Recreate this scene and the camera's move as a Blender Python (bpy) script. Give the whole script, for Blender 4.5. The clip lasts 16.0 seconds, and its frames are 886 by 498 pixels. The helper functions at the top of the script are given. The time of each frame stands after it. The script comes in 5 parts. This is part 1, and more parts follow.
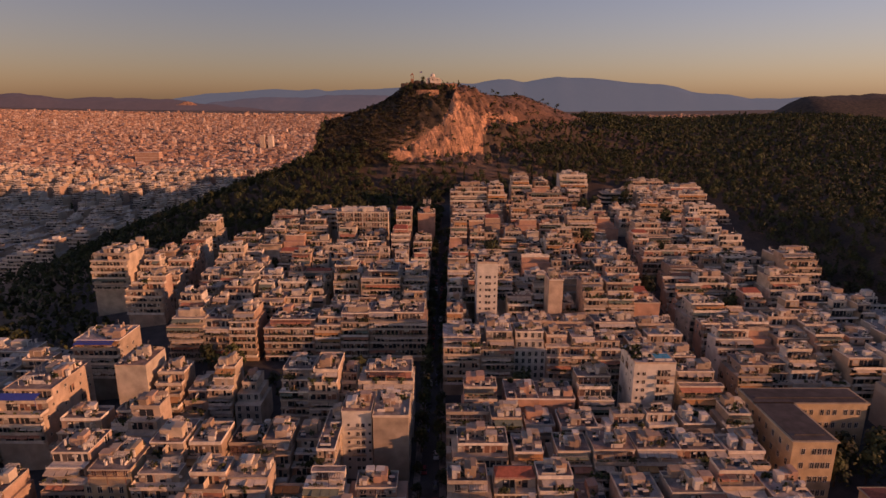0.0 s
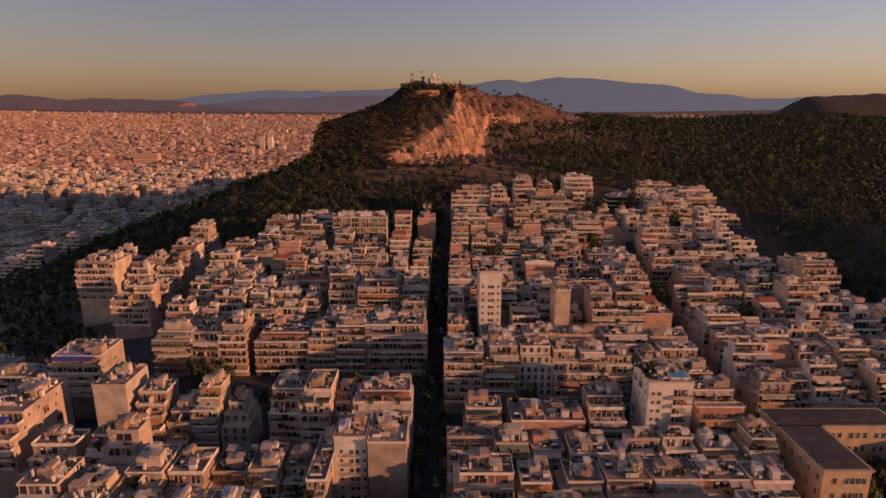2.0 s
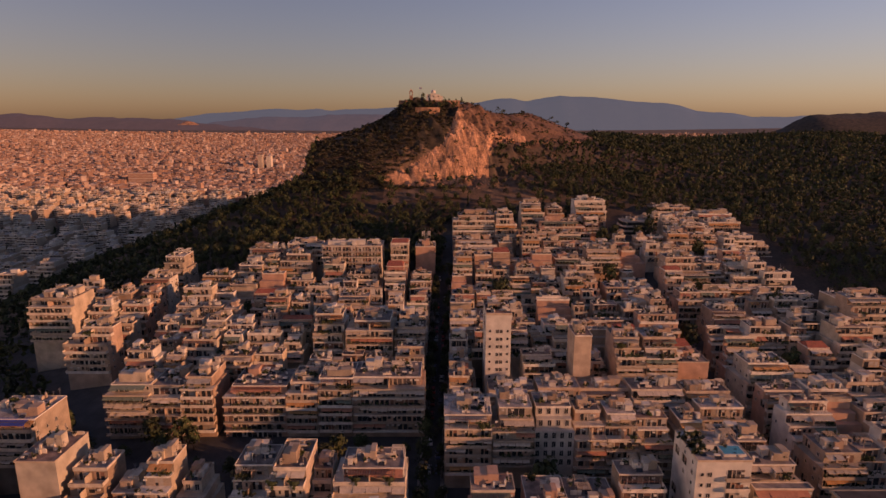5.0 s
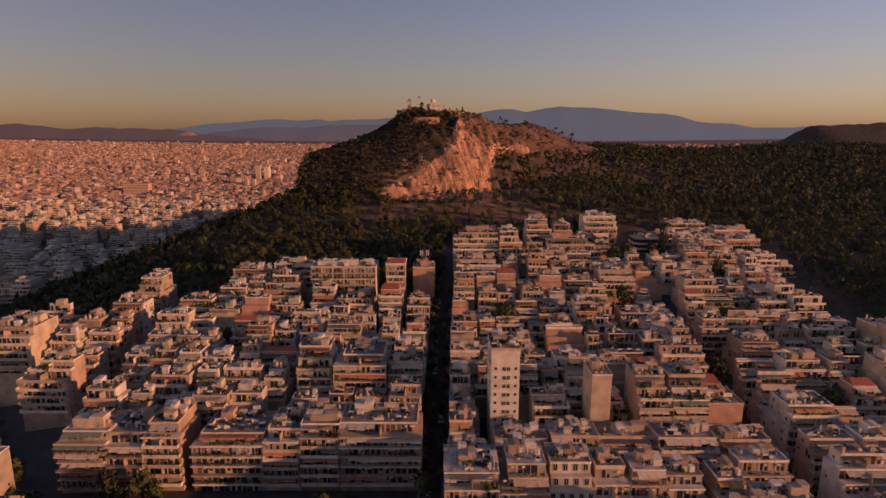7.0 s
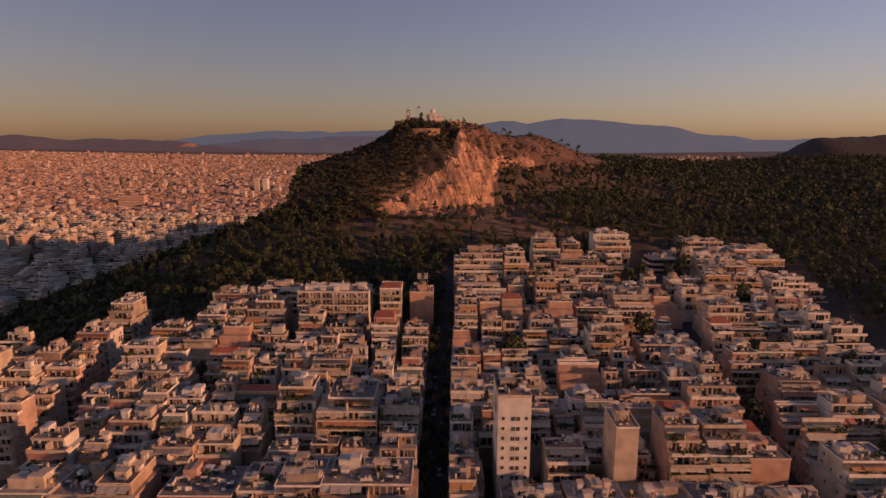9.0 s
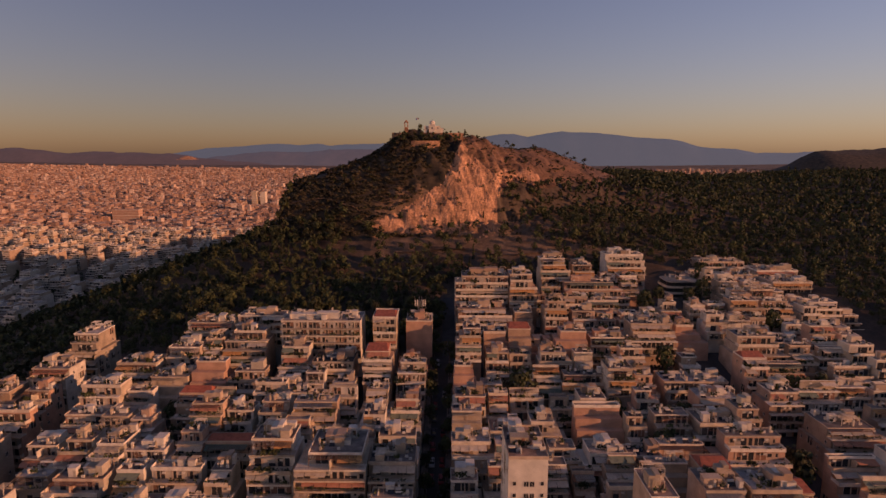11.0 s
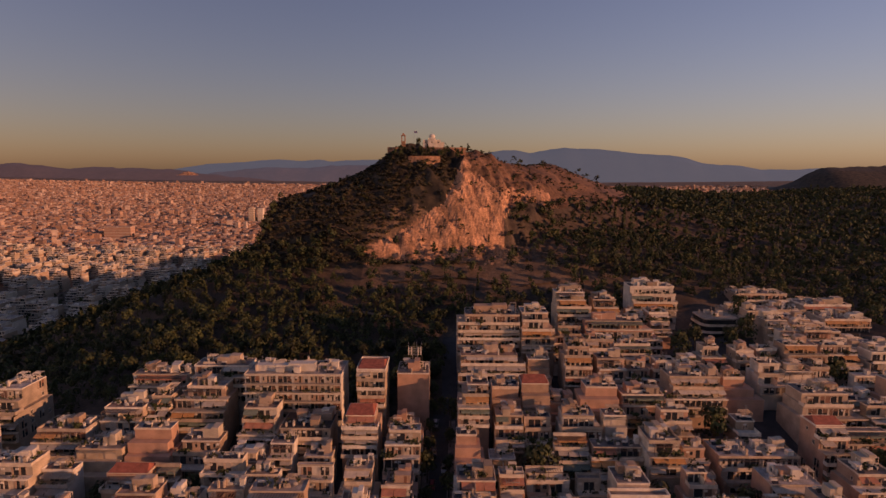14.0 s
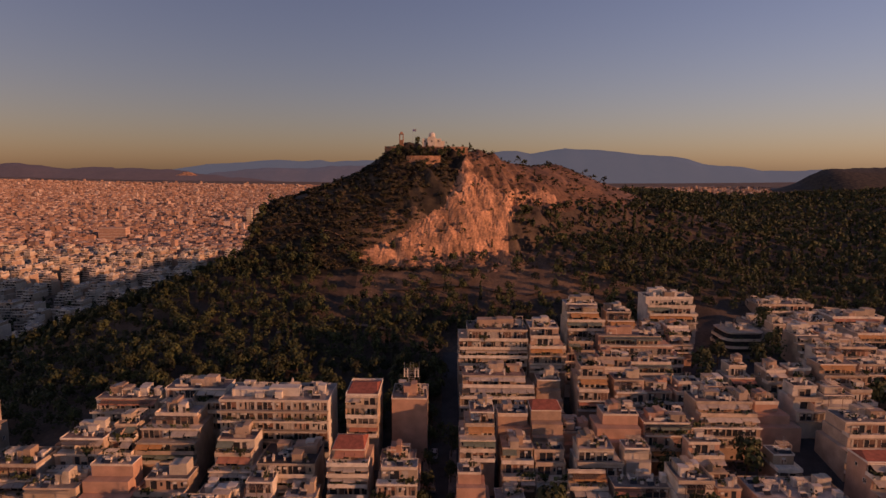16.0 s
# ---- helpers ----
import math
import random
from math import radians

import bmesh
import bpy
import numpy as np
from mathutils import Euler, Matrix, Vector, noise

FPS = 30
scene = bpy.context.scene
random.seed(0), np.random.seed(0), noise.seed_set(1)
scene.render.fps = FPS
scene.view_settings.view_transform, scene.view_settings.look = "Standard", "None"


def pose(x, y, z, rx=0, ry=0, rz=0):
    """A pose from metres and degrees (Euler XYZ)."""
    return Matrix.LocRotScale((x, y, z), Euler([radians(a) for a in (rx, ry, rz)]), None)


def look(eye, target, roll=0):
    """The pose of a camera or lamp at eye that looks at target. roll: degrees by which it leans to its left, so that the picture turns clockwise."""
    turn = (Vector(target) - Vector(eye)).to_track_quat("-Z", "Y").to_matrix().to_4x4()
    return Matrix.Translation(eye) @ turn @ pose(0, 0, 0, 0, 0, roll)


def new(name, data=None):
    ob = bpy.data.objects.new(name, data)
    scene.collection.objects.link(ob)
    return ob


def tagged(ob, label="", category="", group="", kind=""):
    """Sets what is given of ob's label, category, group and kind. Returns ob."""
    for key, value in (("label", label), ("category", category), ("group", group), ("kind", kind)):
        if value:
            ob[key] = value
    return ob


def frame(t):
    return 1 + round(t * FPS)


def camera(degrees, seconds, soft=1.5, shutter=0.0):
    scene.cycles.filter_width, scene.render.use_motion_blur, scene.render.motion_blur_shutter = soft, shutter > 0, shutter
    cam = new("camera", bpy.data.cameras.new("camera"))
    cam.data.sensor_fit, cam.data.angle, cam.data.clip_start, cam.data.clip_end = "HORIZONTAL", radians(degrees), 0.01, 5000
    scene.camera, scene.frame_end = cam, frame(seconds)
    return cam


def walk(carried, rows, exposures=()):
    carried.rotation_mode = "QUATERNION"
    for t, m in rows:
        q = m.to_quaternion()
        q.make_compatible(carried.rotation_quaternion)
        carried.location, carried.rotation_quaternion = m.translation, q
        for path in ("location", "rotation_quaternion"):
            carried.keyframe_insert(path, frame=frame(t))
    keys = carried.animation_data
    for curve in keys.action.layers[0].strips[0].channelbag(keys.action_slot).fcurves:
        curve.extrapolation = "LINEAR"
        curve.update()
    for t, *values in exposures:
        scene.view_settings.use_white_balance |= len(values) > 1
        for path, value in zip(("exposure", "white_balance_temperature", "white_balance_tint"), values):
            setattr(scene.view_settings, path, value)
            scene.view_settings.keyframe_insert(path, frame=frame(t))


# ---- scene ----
cam = camera(74.5, 16.0)
PATH = [
    (0, (-0.923, 1.344, 250.183), (-0.915, 3.283, 249.693), 0.2),
    (0.5, (-0.821, 4.023, 250.114), (-0.815, 5.962, 249.624), 0.1),
    (1, (-0.812, 7.223, 250.053), (-0.806, 9.162, 249.564), 0.1),
    (1.5, (-0.664, 11.071, 250.025), (-0.659, 13.011, 249.535), 0.1),
    (2, (-0.615, 15.461, 250.058), (-0.611, 17.401, 249.57), 0.1),
    (2.5, (-0.532, 20.375, 250.078), (-0.529, 22.317, 249.599), 0.0),
    (3, (-0.498, 25.834, 249.947), (-0.495, 27.779, 249.482), 0.0),
    (3.5, (-0.453, 31.51, 249.817), (-0.451, 33.458, 249.364), 0.0),
    (4, (-0.486, 37.341, 249.536), (-0.483, 39.292, 249.093), 0.0),
    (4.2, (-0.471, 39.813, 249.514), (-0.469, 41.763, 249.074), 0.0),
    (6.5, (-0.059, 68.688, 249.457), (-0.06, 70.646, 249.053), 0.1),
    (7, (-0.211, 75.23, 249.409), (-0.211, 77.191, 249.014), 0.1),
    (7.5, (-0.188, 81.504, 249.398), (-0.189, 83.466, 249.014), 0.2),
    (8, (0.039, 88.249, 249.448), (0.037, 90.213, 249.072), 0.2),
    (8.5, (0.086, 94.993, 249.55), (0.084, 96.959, 249.184), 0.2),
    (9, (0.229, 101.651, 249.599), (0.226, 103.619, 249.242), 0.2),
    (11.5, (0.314, 134.658, 249.918), (0.31, 136.635, 249.614), 0.2),
    (12, (0.235, 141.98, 250.157), (0.231, 143.958, 249.862), 0.3),
    (12.5, (0.359, 148.689, 250.409), (0.353, 150.669, 250.121), 0.3),
    (13, (0.687, 155.885, 250.451), (0.679, 157.866, 250.173), 0.3),
    (13.5, (0.797, 162.592, 250.46), (0.788, 164.574, 250.19), 0.4),
    (14, (0.936, 169.965, 250.342), (0.926, 171.947, 250.081), 0.3),
    (14.5, (0.962, 176.757, 250.313), (0.952, 178.74, 250.052), 0.3),
    (15, (1.053, 183.345, 250.413), (1.042, 185.328, 250.154), 0.3),
    (15.5, (1.086, 188.097, 250.483), (1.075, 190.08, 250.222), 0.3),
    (16, (0.866, 191.562, 250.382), (0.855, 193.545, 250.123), 0.4),
]
walk(cam, [(t, look(eye, target, roll)) for t, eye, target, roll in PATH], ((0, -0.20, 7250, 58), (16, -0.45, 7250, 58)))

# ---- world and sun ----
SUN = Vector((0.915, -0.36, 0.18)).normalized()
world = bpy.data.worlds.new("world")
scene.world = world
world.use_nodes = True
wn, wl = world.node_tree.nodes, world.node_tree.links
sky = wn.new("ShaderNodeTexSky")
sky.sky_type = "NISHITA"
sky.sun_disc = False
sky.sun_elevation = math.asin(SUN.z)
sky.sun_rotation = -math.atan2(SUN.x, SUN.y)
sky.altitude = 250
sky.air_density, sky.dust_density, sky.ozone_density = 1.3, 0.9, 2.9
wl.new(sky.outputs[0], wn["Background"].inputs[0])
wn["Background"].inputs[1].default_value = 0.116
sun = new("sun", bpy.data.lights.new("sun", "SUN"))
sun.data.energy, sun.data.angle, sun.data.color = 5.0, radians(0.6), (1.0, 0.575, 0.26)
sun.matrix_world = look(SUN * 500, (0, 0, 0))

rng = random.Random(7)


# ---- materials ----
def mat(name, col, rough=0.85, scale=0.6, amount=0.18, fine=6.0, bump=0.2, spread=None, island=False, metal=0.0):
    """A surface with stains and grain at two scales; spread: further colours picked piece by piece."""
    m = bpy.data.materials.new(name)
    m.use_nodes = True
    n, l = m.node_tree.nodes, m.node_tree.links
    bsdf = n["Principled BSDF"]
    bsdf.inputs["Roughness"].default_value, bsdf.inputs["Metallic"].default_value = rough, metal
    geo = n.new("ShaderNodeNewGeometry")
    if spread:
        ramp = n.new("ShaderNodeValToRGB")
        ramp.color_ramp.interpolation = "CONSTANT"
        cols = [col] + spread
        while len(ramp.color_ramp.elements) < len(cols):
            ramp.color_ramp.elements.new(0.5)
        for i, c in enumerate(cols):
            ramp.color_ramp.elements[i].position = i / len(cols)
            ramp.color_ramp.elements[i].color = (*c, 1)
        if island:
            l.new(geo.outputs["Random Per Island"], ramp.inputs[0])
        else:
            info = n.new("ShaderNodeObjectInfo")
            l.new(info.outputs["Random"], ramp.inputs[0])
        base = ramp.outputs[0]
    else:
        rgb = n.new("ShaderNodeRGB")
        rgb.outputs[0].default_value = (*col, 1)
        base = rgb.outputs[0]
    out = base
    for sc, am in ((scale, amount), (fine, amount * 0.7)):
        tex = n.new("ShaderNodeTexNoise")
        tex.inputs["Scale"].default_value, tex.inputs["Detail"].default_value = sc, 5
        l.new(geo.outputs["Position"], tex.inputs["Vector"])
        rng_ = n.new("ShaderNodeMapRange")
        rng_.inputs[1].default_value, rng_.inputs[2].default_value = 0.3, 0.7
        rng_.inputs[3].default_value, rng_.inputs[4].default_value = 1 - am * 1.6, 1 + am
        l.new(tex.outputs[0], rng_.inputs[0])
        mul = n.new("ShaderNodeVectorMath")
        mul.operation = "SCALE"
        l.new(out, mul.inputs[0])
        l.new(rng_.outputs[0], mul.inputs["Scale"])
        out = mul.outputs[0]
    l.new(out, bsdf.inputs["Base Color"])
    if bump:
        bm_ = n.new("ShaderNodeBump")
        bm_.inputs["Strength"].default_value = bump
        l.new(tex.outputs[0], bm_.inputs["Height"])
        l.new(bm_.outputs[0], bsdf.inputs["Normal"])
    return m


PLASTER = mat("plaster", (0.425, 0.344, 0.251), spread=[(0.486, 0.425, 0.328), (0.405, 0.283, 0.193), (0.455, 0.354, 0.260), (0.556, 0.506, 0.415), (0.364, 0.293, 0.213), (0.445, 0.313, 0.223), (0.506, 0.414, 0.299), (0.334, 0.243, 0.165)], scale=0.25, amount=0.2)
WHITE = mat("white_paint", (0.607, 0.567, 0.483), scale=0.3, amount=0.14)
YELLOW = mat("ochre_plaster", (0.466, 0.354, 0.213), scale=0.3, amount=0.15)
PINK = mat("salmon_plaster", (0.466, 0.283, 0.193), scale=0.3, amount=0.15)
BALC = mat("balcony_concrete", (0.617, 0.531, 0.412), spread=[(0.716, 0.654, 0.542), (0.518, 0.407, 0.294), (0.642, 0.555, 0.436), (0.420, 0.345, 0.260)], scale=0.5, amount=0.16)
ROOF = mat("roof_screed", (0.252, 0.205, 0.172), spread=[(0.343, 0.298, 0.252), (0.195, 0.160, 0.138), (0.412, 0.377, 0.343), (0.298, 0.205, 0.160), (0.229, 0.195, 0.172)], scale=0.35, amount=0.35)
DARKROOF = mat("bitumen_roof", (0.06, 0.052, 0.05), scale=0.3, amount=0.3)
TILE = mat("clay_tiles", (0.33, 0.10, 0.06), scale=0.8, amount=0.2)
GLASS = mat("window_glass", (0.03, 0.032, 0.036), rough=0.12, amount=0.05, bump=0)
SHUTTER = mat("shutter_wood", (0.16, 0.09, 0.06), spread=[(0.40, 0.36, 0.30), (0.10, 0.08, 0.07), (0.22, 0.11, 0.07), (0.30, 0.26, 0.21)], scale=2, amount=0.15)
AWNING = mat("awning_canvas", (0.46, 0.38, 0.29), spread=[(0.55, 0.48, 0.38), (0.50, 0.26, 0.10), (0.40, 0.36, 0.30), (0.58, 0.50, 0.40), (0.16, 0.20, 0.15), (0.45, 0.20, 0.12)], scale=1.0, amount=0.12)
BLUE = mat("blue_canvas", (0.03, 0.06, 0.30), scale=1.0, amount=0.1)
METAL = mat("galvanised_metal", (0.35, 0.35, 0.35), rough=0.45, metal=0.7, scale=2)
WATER = mat("pool_water", (0.05, 0.30, 0.38), rough=0.08, amount=0.05, bump=0.02)
ASPHALT = mat("asphalt", (0.055, 0.053, 0.052), scale=0.2, amount=0.25, fine=3)
SOIL = mat("dry_soil", (0.083, 0.058, 0.039), scale=0.05, amount=0.35, fine=0.6)
GRASS = mat("dry_scrub", (0.048, 0.036, 0.020), spread=None, scale=0.06, amount=0.5, fine=0.5, bump=0.6)
ROCK = mat("limestone", (0.45, 0.245, 0.140), scale=0.12, amount=0.42, fine=0.9, bump=1.0)
HEATH = mat("reddish_heath", (0.165, 0.088, 0.050), scale=0.08, amount=0.45, fine=0.7, bump=0.7)
CLEAR = mat("bare_earth", (0.15, 0.098, 0.062), scale=0.1, amount=0.35, fine=1.0)
PATHM = mat("path_gravel", (0.34, 0.24, 0.17), scale=0.2, amount=0.2, fine=2)
PLAIN = mat("far_ground", (0.13, 0.095, 0.065), scale=0.02, amount=0.3, fine=0.2)
NEEDLE = mat("pine_needles", (0.043, 0.059, 0.016), spread=[(0.049, 0.063, 0.016), (0.040, 0.055, 0.016), (0.057, 0.065, 0.017), (0.045, 0.059, 0.016)], island=True, scale=0.16, amount=0.55, fine=2, bump=0)
SCRUB = mat("dry_shrubs", (0.064, 0.054, 0.024), spread=[(0.080, 0.062, 0.030), (0.050, 0.050, 0.020)], island=True, scale=0.12, amount=0.4, fine=2, bump=0)
BARK = mat("bark", (0.10, 0.07, 0.05), scale=1.5, amount=0.3)
CITYFAR = mat("far_plaster", (0.410, 0.268, 0.188), spread=[(0.505, 0.363, 0.272), (0.334, 0.205, 0.138), (0.562, 0.433, 0.342), (0.310, 0.186, 0.132), (0.429, 0.270, 0.185), (0.240, 0.152, 0.112)], island=True, scale=0.1, amount=0.15, fine=1, bump=0)
# distance haze put into the colour: near-black base with a steady blue emission
MOUNT_HAZE = mat("far_mountain_haze_glow", (0.014, 0.020, 0.025), scale=0.004, amount=0.12, fine=0.03, bump=0)
MOUNT_HAZE.node_tree.nodes["Principled BSDF"].inputs["Emission Color"].default_value = (0.058, 0.085, 0.098, 1)
MOUNT_HAZE.node_tree.nodes["Principled BSDF"].inputs["Emission Strength"].default_value = 1.35
# foothills lifted to a hazy blue-grey by emission, beyond what the sun gives
FARHILL_GLOW = mat("far_hill_glow", (0.045, 0.034, 0.032), scale=0.006, amount=0.2, fine=0.03, bump=0)
FARHILL_GLOW.node_tree.nodes["Principled BSDF"].inputs["Emission Color"].default_value = (0.066, 0.076, 0.086, 1)
FARHILL_GLOW.node_tree.nodes["Principled BSDF"].inputs["Emission Strength"].default_value = 0.95

# brown hills glow as well, a painted stand-in for distant haze
BROWNHILL_GLOW = mat("brown_hill_glow", (0.040, 0.028, 0.024), scale=0.006, amount=0.25, fine=0.03, bump=0)
BROWNHILL_GLOW.node_tree.nodes["Principled BSDF"].inputs["Emission Color"].default_value = (0.060, 0.047, 0.046, 1)
BROWNHILL_GLOW.node_tree.nodes["Principled BSDF"].inputs["Emission Strength"].default_value = 1.0


# ---- mesh helpers ----
class Geo:
    def __init__(self):
        self.v, self.f, self.m = [], [], []

    def quad(self, a, b, c, d, mi=0):
        k = len(self.v)
        self.v += [a, b, c, d]
        self.f.append((k, k + 1, k + 2, k + 3))
        self.m.append(mi)

    def box(self, x0, x1, y0, y1, z0, z1, mi=0, taper=0.0):
        k = len(self.v)
        t = taper
        self.v += [(x0, y0, z0), (x1, y0, z0), (x1, y1, z0), (x0, y1, z0), (x0 + t, y0 + t, z1), (x1 - t, y0 + t, z1), (x1 - t, y1 - t, z1), (x0 + t, y1 - t, z1)]
        self.f += [(k, k + 3, k + 2, k + 1), (k + 4, k + 5, k + 6, k + 7), (k, k + 1, k + 5, k + 4), (k + 1, k + 2, k + 6, k + 5), (k + 2, k + 3, k + 7, k + 6), (k + 3, k, k + 4, k + 7)]
        self.m += [mi] * 6

    def tube(self, x, y, z0, z1, r0, r1=None, n=8, mi=0):
        r1 = r0 if r1 is None else r1
        k = len(self.v)
        for z, r in ((z0, r0), (z1, r1)):
            for i in range(n):
                a = 2 * math.pi * i / n
                self.v.append((x + r * math.cos(a), y + r * math.sin(a), z))
        for i in range(n):
            j = (i + 1) % n
            self.f.append((k + i, k + j, k + n + j, k + n + i))
            self.m.append(mi)
        self.f.append(tuple(k + n + i for i in range(n)))
        self.m.append(mi)

    def mesh(self, name, *mats):
        me = bpy.data.meshes.new(name)
        me.from_pydata(self.v, [], self.f)
        for m in mats:
            me.materials.append(m)
        if len(mats) > 1:
            me.polygons.foreach_set("material_index", self.m)
        me.update()
        return me


def part(name, data, parent, loc=(0, 0, 0), label="", rz=0):
    ob = new(name, data)
    ob.parent = parent
    ob.location = loc
    if rz:
        ob.rotation_euler = (0, 0, rz)
    if label:
        ob["label"] = label
    return ob


def smooth(a, b, t):
    t = np.clip((t - a) / (b - a), 0, 1)
    return t * t * (3 - 2 * t)


# ---- terrain ----
SCARP_X = (-60, -40, -29, 0, 5, 12, 20, 36, 40, 48, 62)
SCARP_Y = (500, 505, 511, 525, 536, 549, 545, 538, 536, 534, 538)
SCARP_Z = (203, 208, 215, 229, 243, 262, 252, 238, 229, 222, 220)


def ground_z(x, y):
    """Height of the ground: city slope, limestone hill, eastern wooded ridge, basin."""
    x, y = np.asarray(x, float), np.asarray(y, float)
    far = np.hypot(x, y)
    plain = 84 + 0.0282 * np.maximum(far - 900, 0)
    slope = np.interp(y, (-300, 0, 120, 190, 245, 300, 350, 400, 450, 510, 560), (112, 122, 129, 134, 139, 150, 160, 170, 179, 206, 214))
    fall = np.interp(y, (150, 240, 420, 520), (0.10, 0.14, 0.27, 0.36))
    slope = slope - fall * np.logaddexp(0, -(x + 122) / 14) * 14
    back = np.maximum(y - 585, 0)
    slope = slope - 0.42 * np.logaddexp(0, (y - 600) / 20) * 20 * smooth(230, 60, x)
    # wooded ridge to the east
    east = 176 + 52 * smooth(400, 830, y) - 0.05 * np.maximum(x - 420, 0) - 0.25 * np.maximum(y - 860, 0) + 6 * np.sin(x / 70) * smooth(500, 700, y)
    east = east - 0.06 * np.maximum(330 - y, 0) - 0.0 * x
    w = np.maximum(smooth(40, 230, x) * smooth(400, 470, y), smooth(205, 270, x))
    w = np.clip(w, 0, 1)
    z = slope * (1 - w) + east * w
    # the hill: crest height along x, and its front and back flanks
    crest = np.interp(x, (-190, -150, -124, -107, -75, -55, -42, -32, -20, 18, 40, 60, 80, 110, 143, 190, 260), (150, 196, 210, 230, 241, 248, 257, 265, 267, 265, 258, 255, 257, 249, 236, 222, 200))
    yc = np.interp(x, (-120, -40, 18, 80, 143), (540, 558, 562, 625, 665))
    # the scarp: a steep face under an edge that runs from the summit down to the south-west
    edge = np.interp(x, SCARP_X, SCARP_Y)
    rim = np.interp(x, SCARP_X, SCARP_Z)
    foot = np.interp(x, (-190, -120, -60, -44, 0, 37, 62, 100, 150), (480, 506, 498, 500, 509, 522, 534, 556, 580))
    t = np.clip((y - foot) / np.maximum(yc - foot, 1), 0, 1)
    soft = z + (crest - z) * t * (1.55 - 0.55 * t)
    up = np.clip((y - foot) / np.maximum(edge - foot, 3), 0, 1)
    top = np.clip((y - edge) / np.maximum(yc - edge, 3), 0, 1)
    scarp = np.where(y < edge, z + (rim - z) * up ** 0.85, rim + (crest - rim) * (top * (1.5 - 0.5 * top)))
    s = smooth(-60, -46, x) * smooth(66, 50, x)
    hill = soft * (1 - s) + scarp * s
    over = np.maximum(y - yc - 14, 0)
    hill = np.where(y > yc, crest - 0.55 * over, hill)
    z = np.where((x > -190) & (x < 260), np.maximum(z, hill), z)
    # the wooded western spur: a crest at y = 520 that falls to the quarter behind it, below a cliff on the hill
    spur = np.interp(x, (-450, -350, -300, -249, -218, -186, -143, -112, -104), (96, 108, 126, 147, 158, 171, 186, 203, 300))
    spur = spur - 0.45 * np.maximum(y - 524, 0)
    z = np.where(x < -104, np.minimum(z, spur), z)
    return np.maximum(z, plain)


TX, TY = np.arange(-1100, 1001, 2.0), np.arange(-100, 1301, 2.0)
TABLE = ground_z(*np.meshgrid(TX, TY)).tolist()


def gz(x, y):
    """Ground height at one place, from a two-metre table."""
    u, v = (x + 1100) / 2, (y + 100) / 2
    if not (0 <= u < len(TX) - 1 and 0 <= v < len(TY) - 1):
        return float(ground_z(x, y))
    i, j = int(u), int(v)
    u, v = u - i, v - j
    p, q = TABLE[j], TABLE[j + 1]
    return (p[i] * (1 - u) + p[i + 1] * u) * (1 - v) + (q[i] * (1 - u) + q[i + 1] * u) * v


def axis(parts):
    out = []
    for a, b, n in parts:
        out += list(np.linspace(a, b, n, endpoint=False))
    return np.array(out + [parts[-1][1]])


gx = axis([(-4700, -1200, 24), (-1200, -320, 26), (-320, -130, 40), (-130, -58, 36), (-58, 62, 104), (62, 110, 24), (110, 340, 50), (340, 1000, 30), (1000, 4700, 26)])
gy = axis([(-600, 60, 16), (60, 470, 90), (470, 496, 14), (496, 560, 74), (560, 600, 24), (600, 760, 40), (760, 1200, 26), (1200, 4700, 34)])
XX, YY = np.meshgrid(gx, gy)
ZZ = ground_z(XX, YY)
NZ = np.array([[noise.fractal(Vector((x / 26, y / 26, 3.0)), 0.9, 2.1, 6) for x in gx] for y in gy])
rocky = smooth(-62, -36, XX) * smooth(90, 50, XX) * smooth(496, 506, YY) * smooth(600, 570, YY)
wild = smooth(380, 430, YY) * smooth(900, 700, YY)
GN = np.array([[noise.fractal(Vector((x / 9, y / 9, 8.0)), 0.8, 2.2, 5) for x in gx] for y in gy])
GU = np.array([[abs(noise.fractal(Vector((x / 15 + y / 22, y / 26, 5.0)), 0.8, 2.2, 5)) for x in gx] for y in gy]) - 0.4
ZZ = ZZ + wild * NZ * 1.6 + rocky * smooth(-54, -18, XX) * (NZ * 2.2 + GN * 2.3 + GU * 6.0)
nx, ny = len(gx), len(gy)
verts = np.stack([XX.ravel(), YY.ravel(), ZZ.ravel()], 1)
idx = np.arange(nx * ny).reshape(ny, nx)
faces = np.stack([idx[:-1, :-1].ravel(), idx[:-1, 1:].ravel(), idx[1:, 1:].ravel(), idx[1:, :-1].ravel()], 1)
gm = bpy.data.meshes.new("ground")
gm.from_pydata(verts.tolist(), [], faces.tolist())
for m in (ASPHALT, SOIL, GRASS, ROCK, PLAIN, HEATH, CLEAR):
    gm.materials.append(m)
cx, cy = verts[faces].mean(1)[:, 0], verts[faces].mean(1)[:, 1]
cn = verts[faces]
nrm = np.cross(cn[:, 1] - cn[:, 0], cn[:, 3] - cn[:, 0])
steep = np.hypot(nrm[:, 0], nrm[:, 1]) / np.maximum(nrm[:, 2], 1e-6)
mi = np.where(cy < 372, 0, 1)
mi = np.where((cy > 372) & (cy < 430) & (cx > 0) & (cx < 205), 0, mi)
mi = np.where(cx > np.interp(cy, (250, 280, 300, 340, 400, 440, 470), (218, 210, 199, 191, 194, 199, 204)), 1, mi)
mi = np.where((cy > 490) & (np.abs(cx) < 170), 2, mi)
mi = np.where((mi == 2) & (cx > 12) & (cy > 522), 5, mi)
mi = np.where((cx > -45) & (cx < 85) & (cy > 474) & (cy < 522) & (mi != 0), 6, mi)
cedge = np.interp(cx, SCARP_X, SCARP_Y)
cz = verts[faces].mean(1)[:, 2]
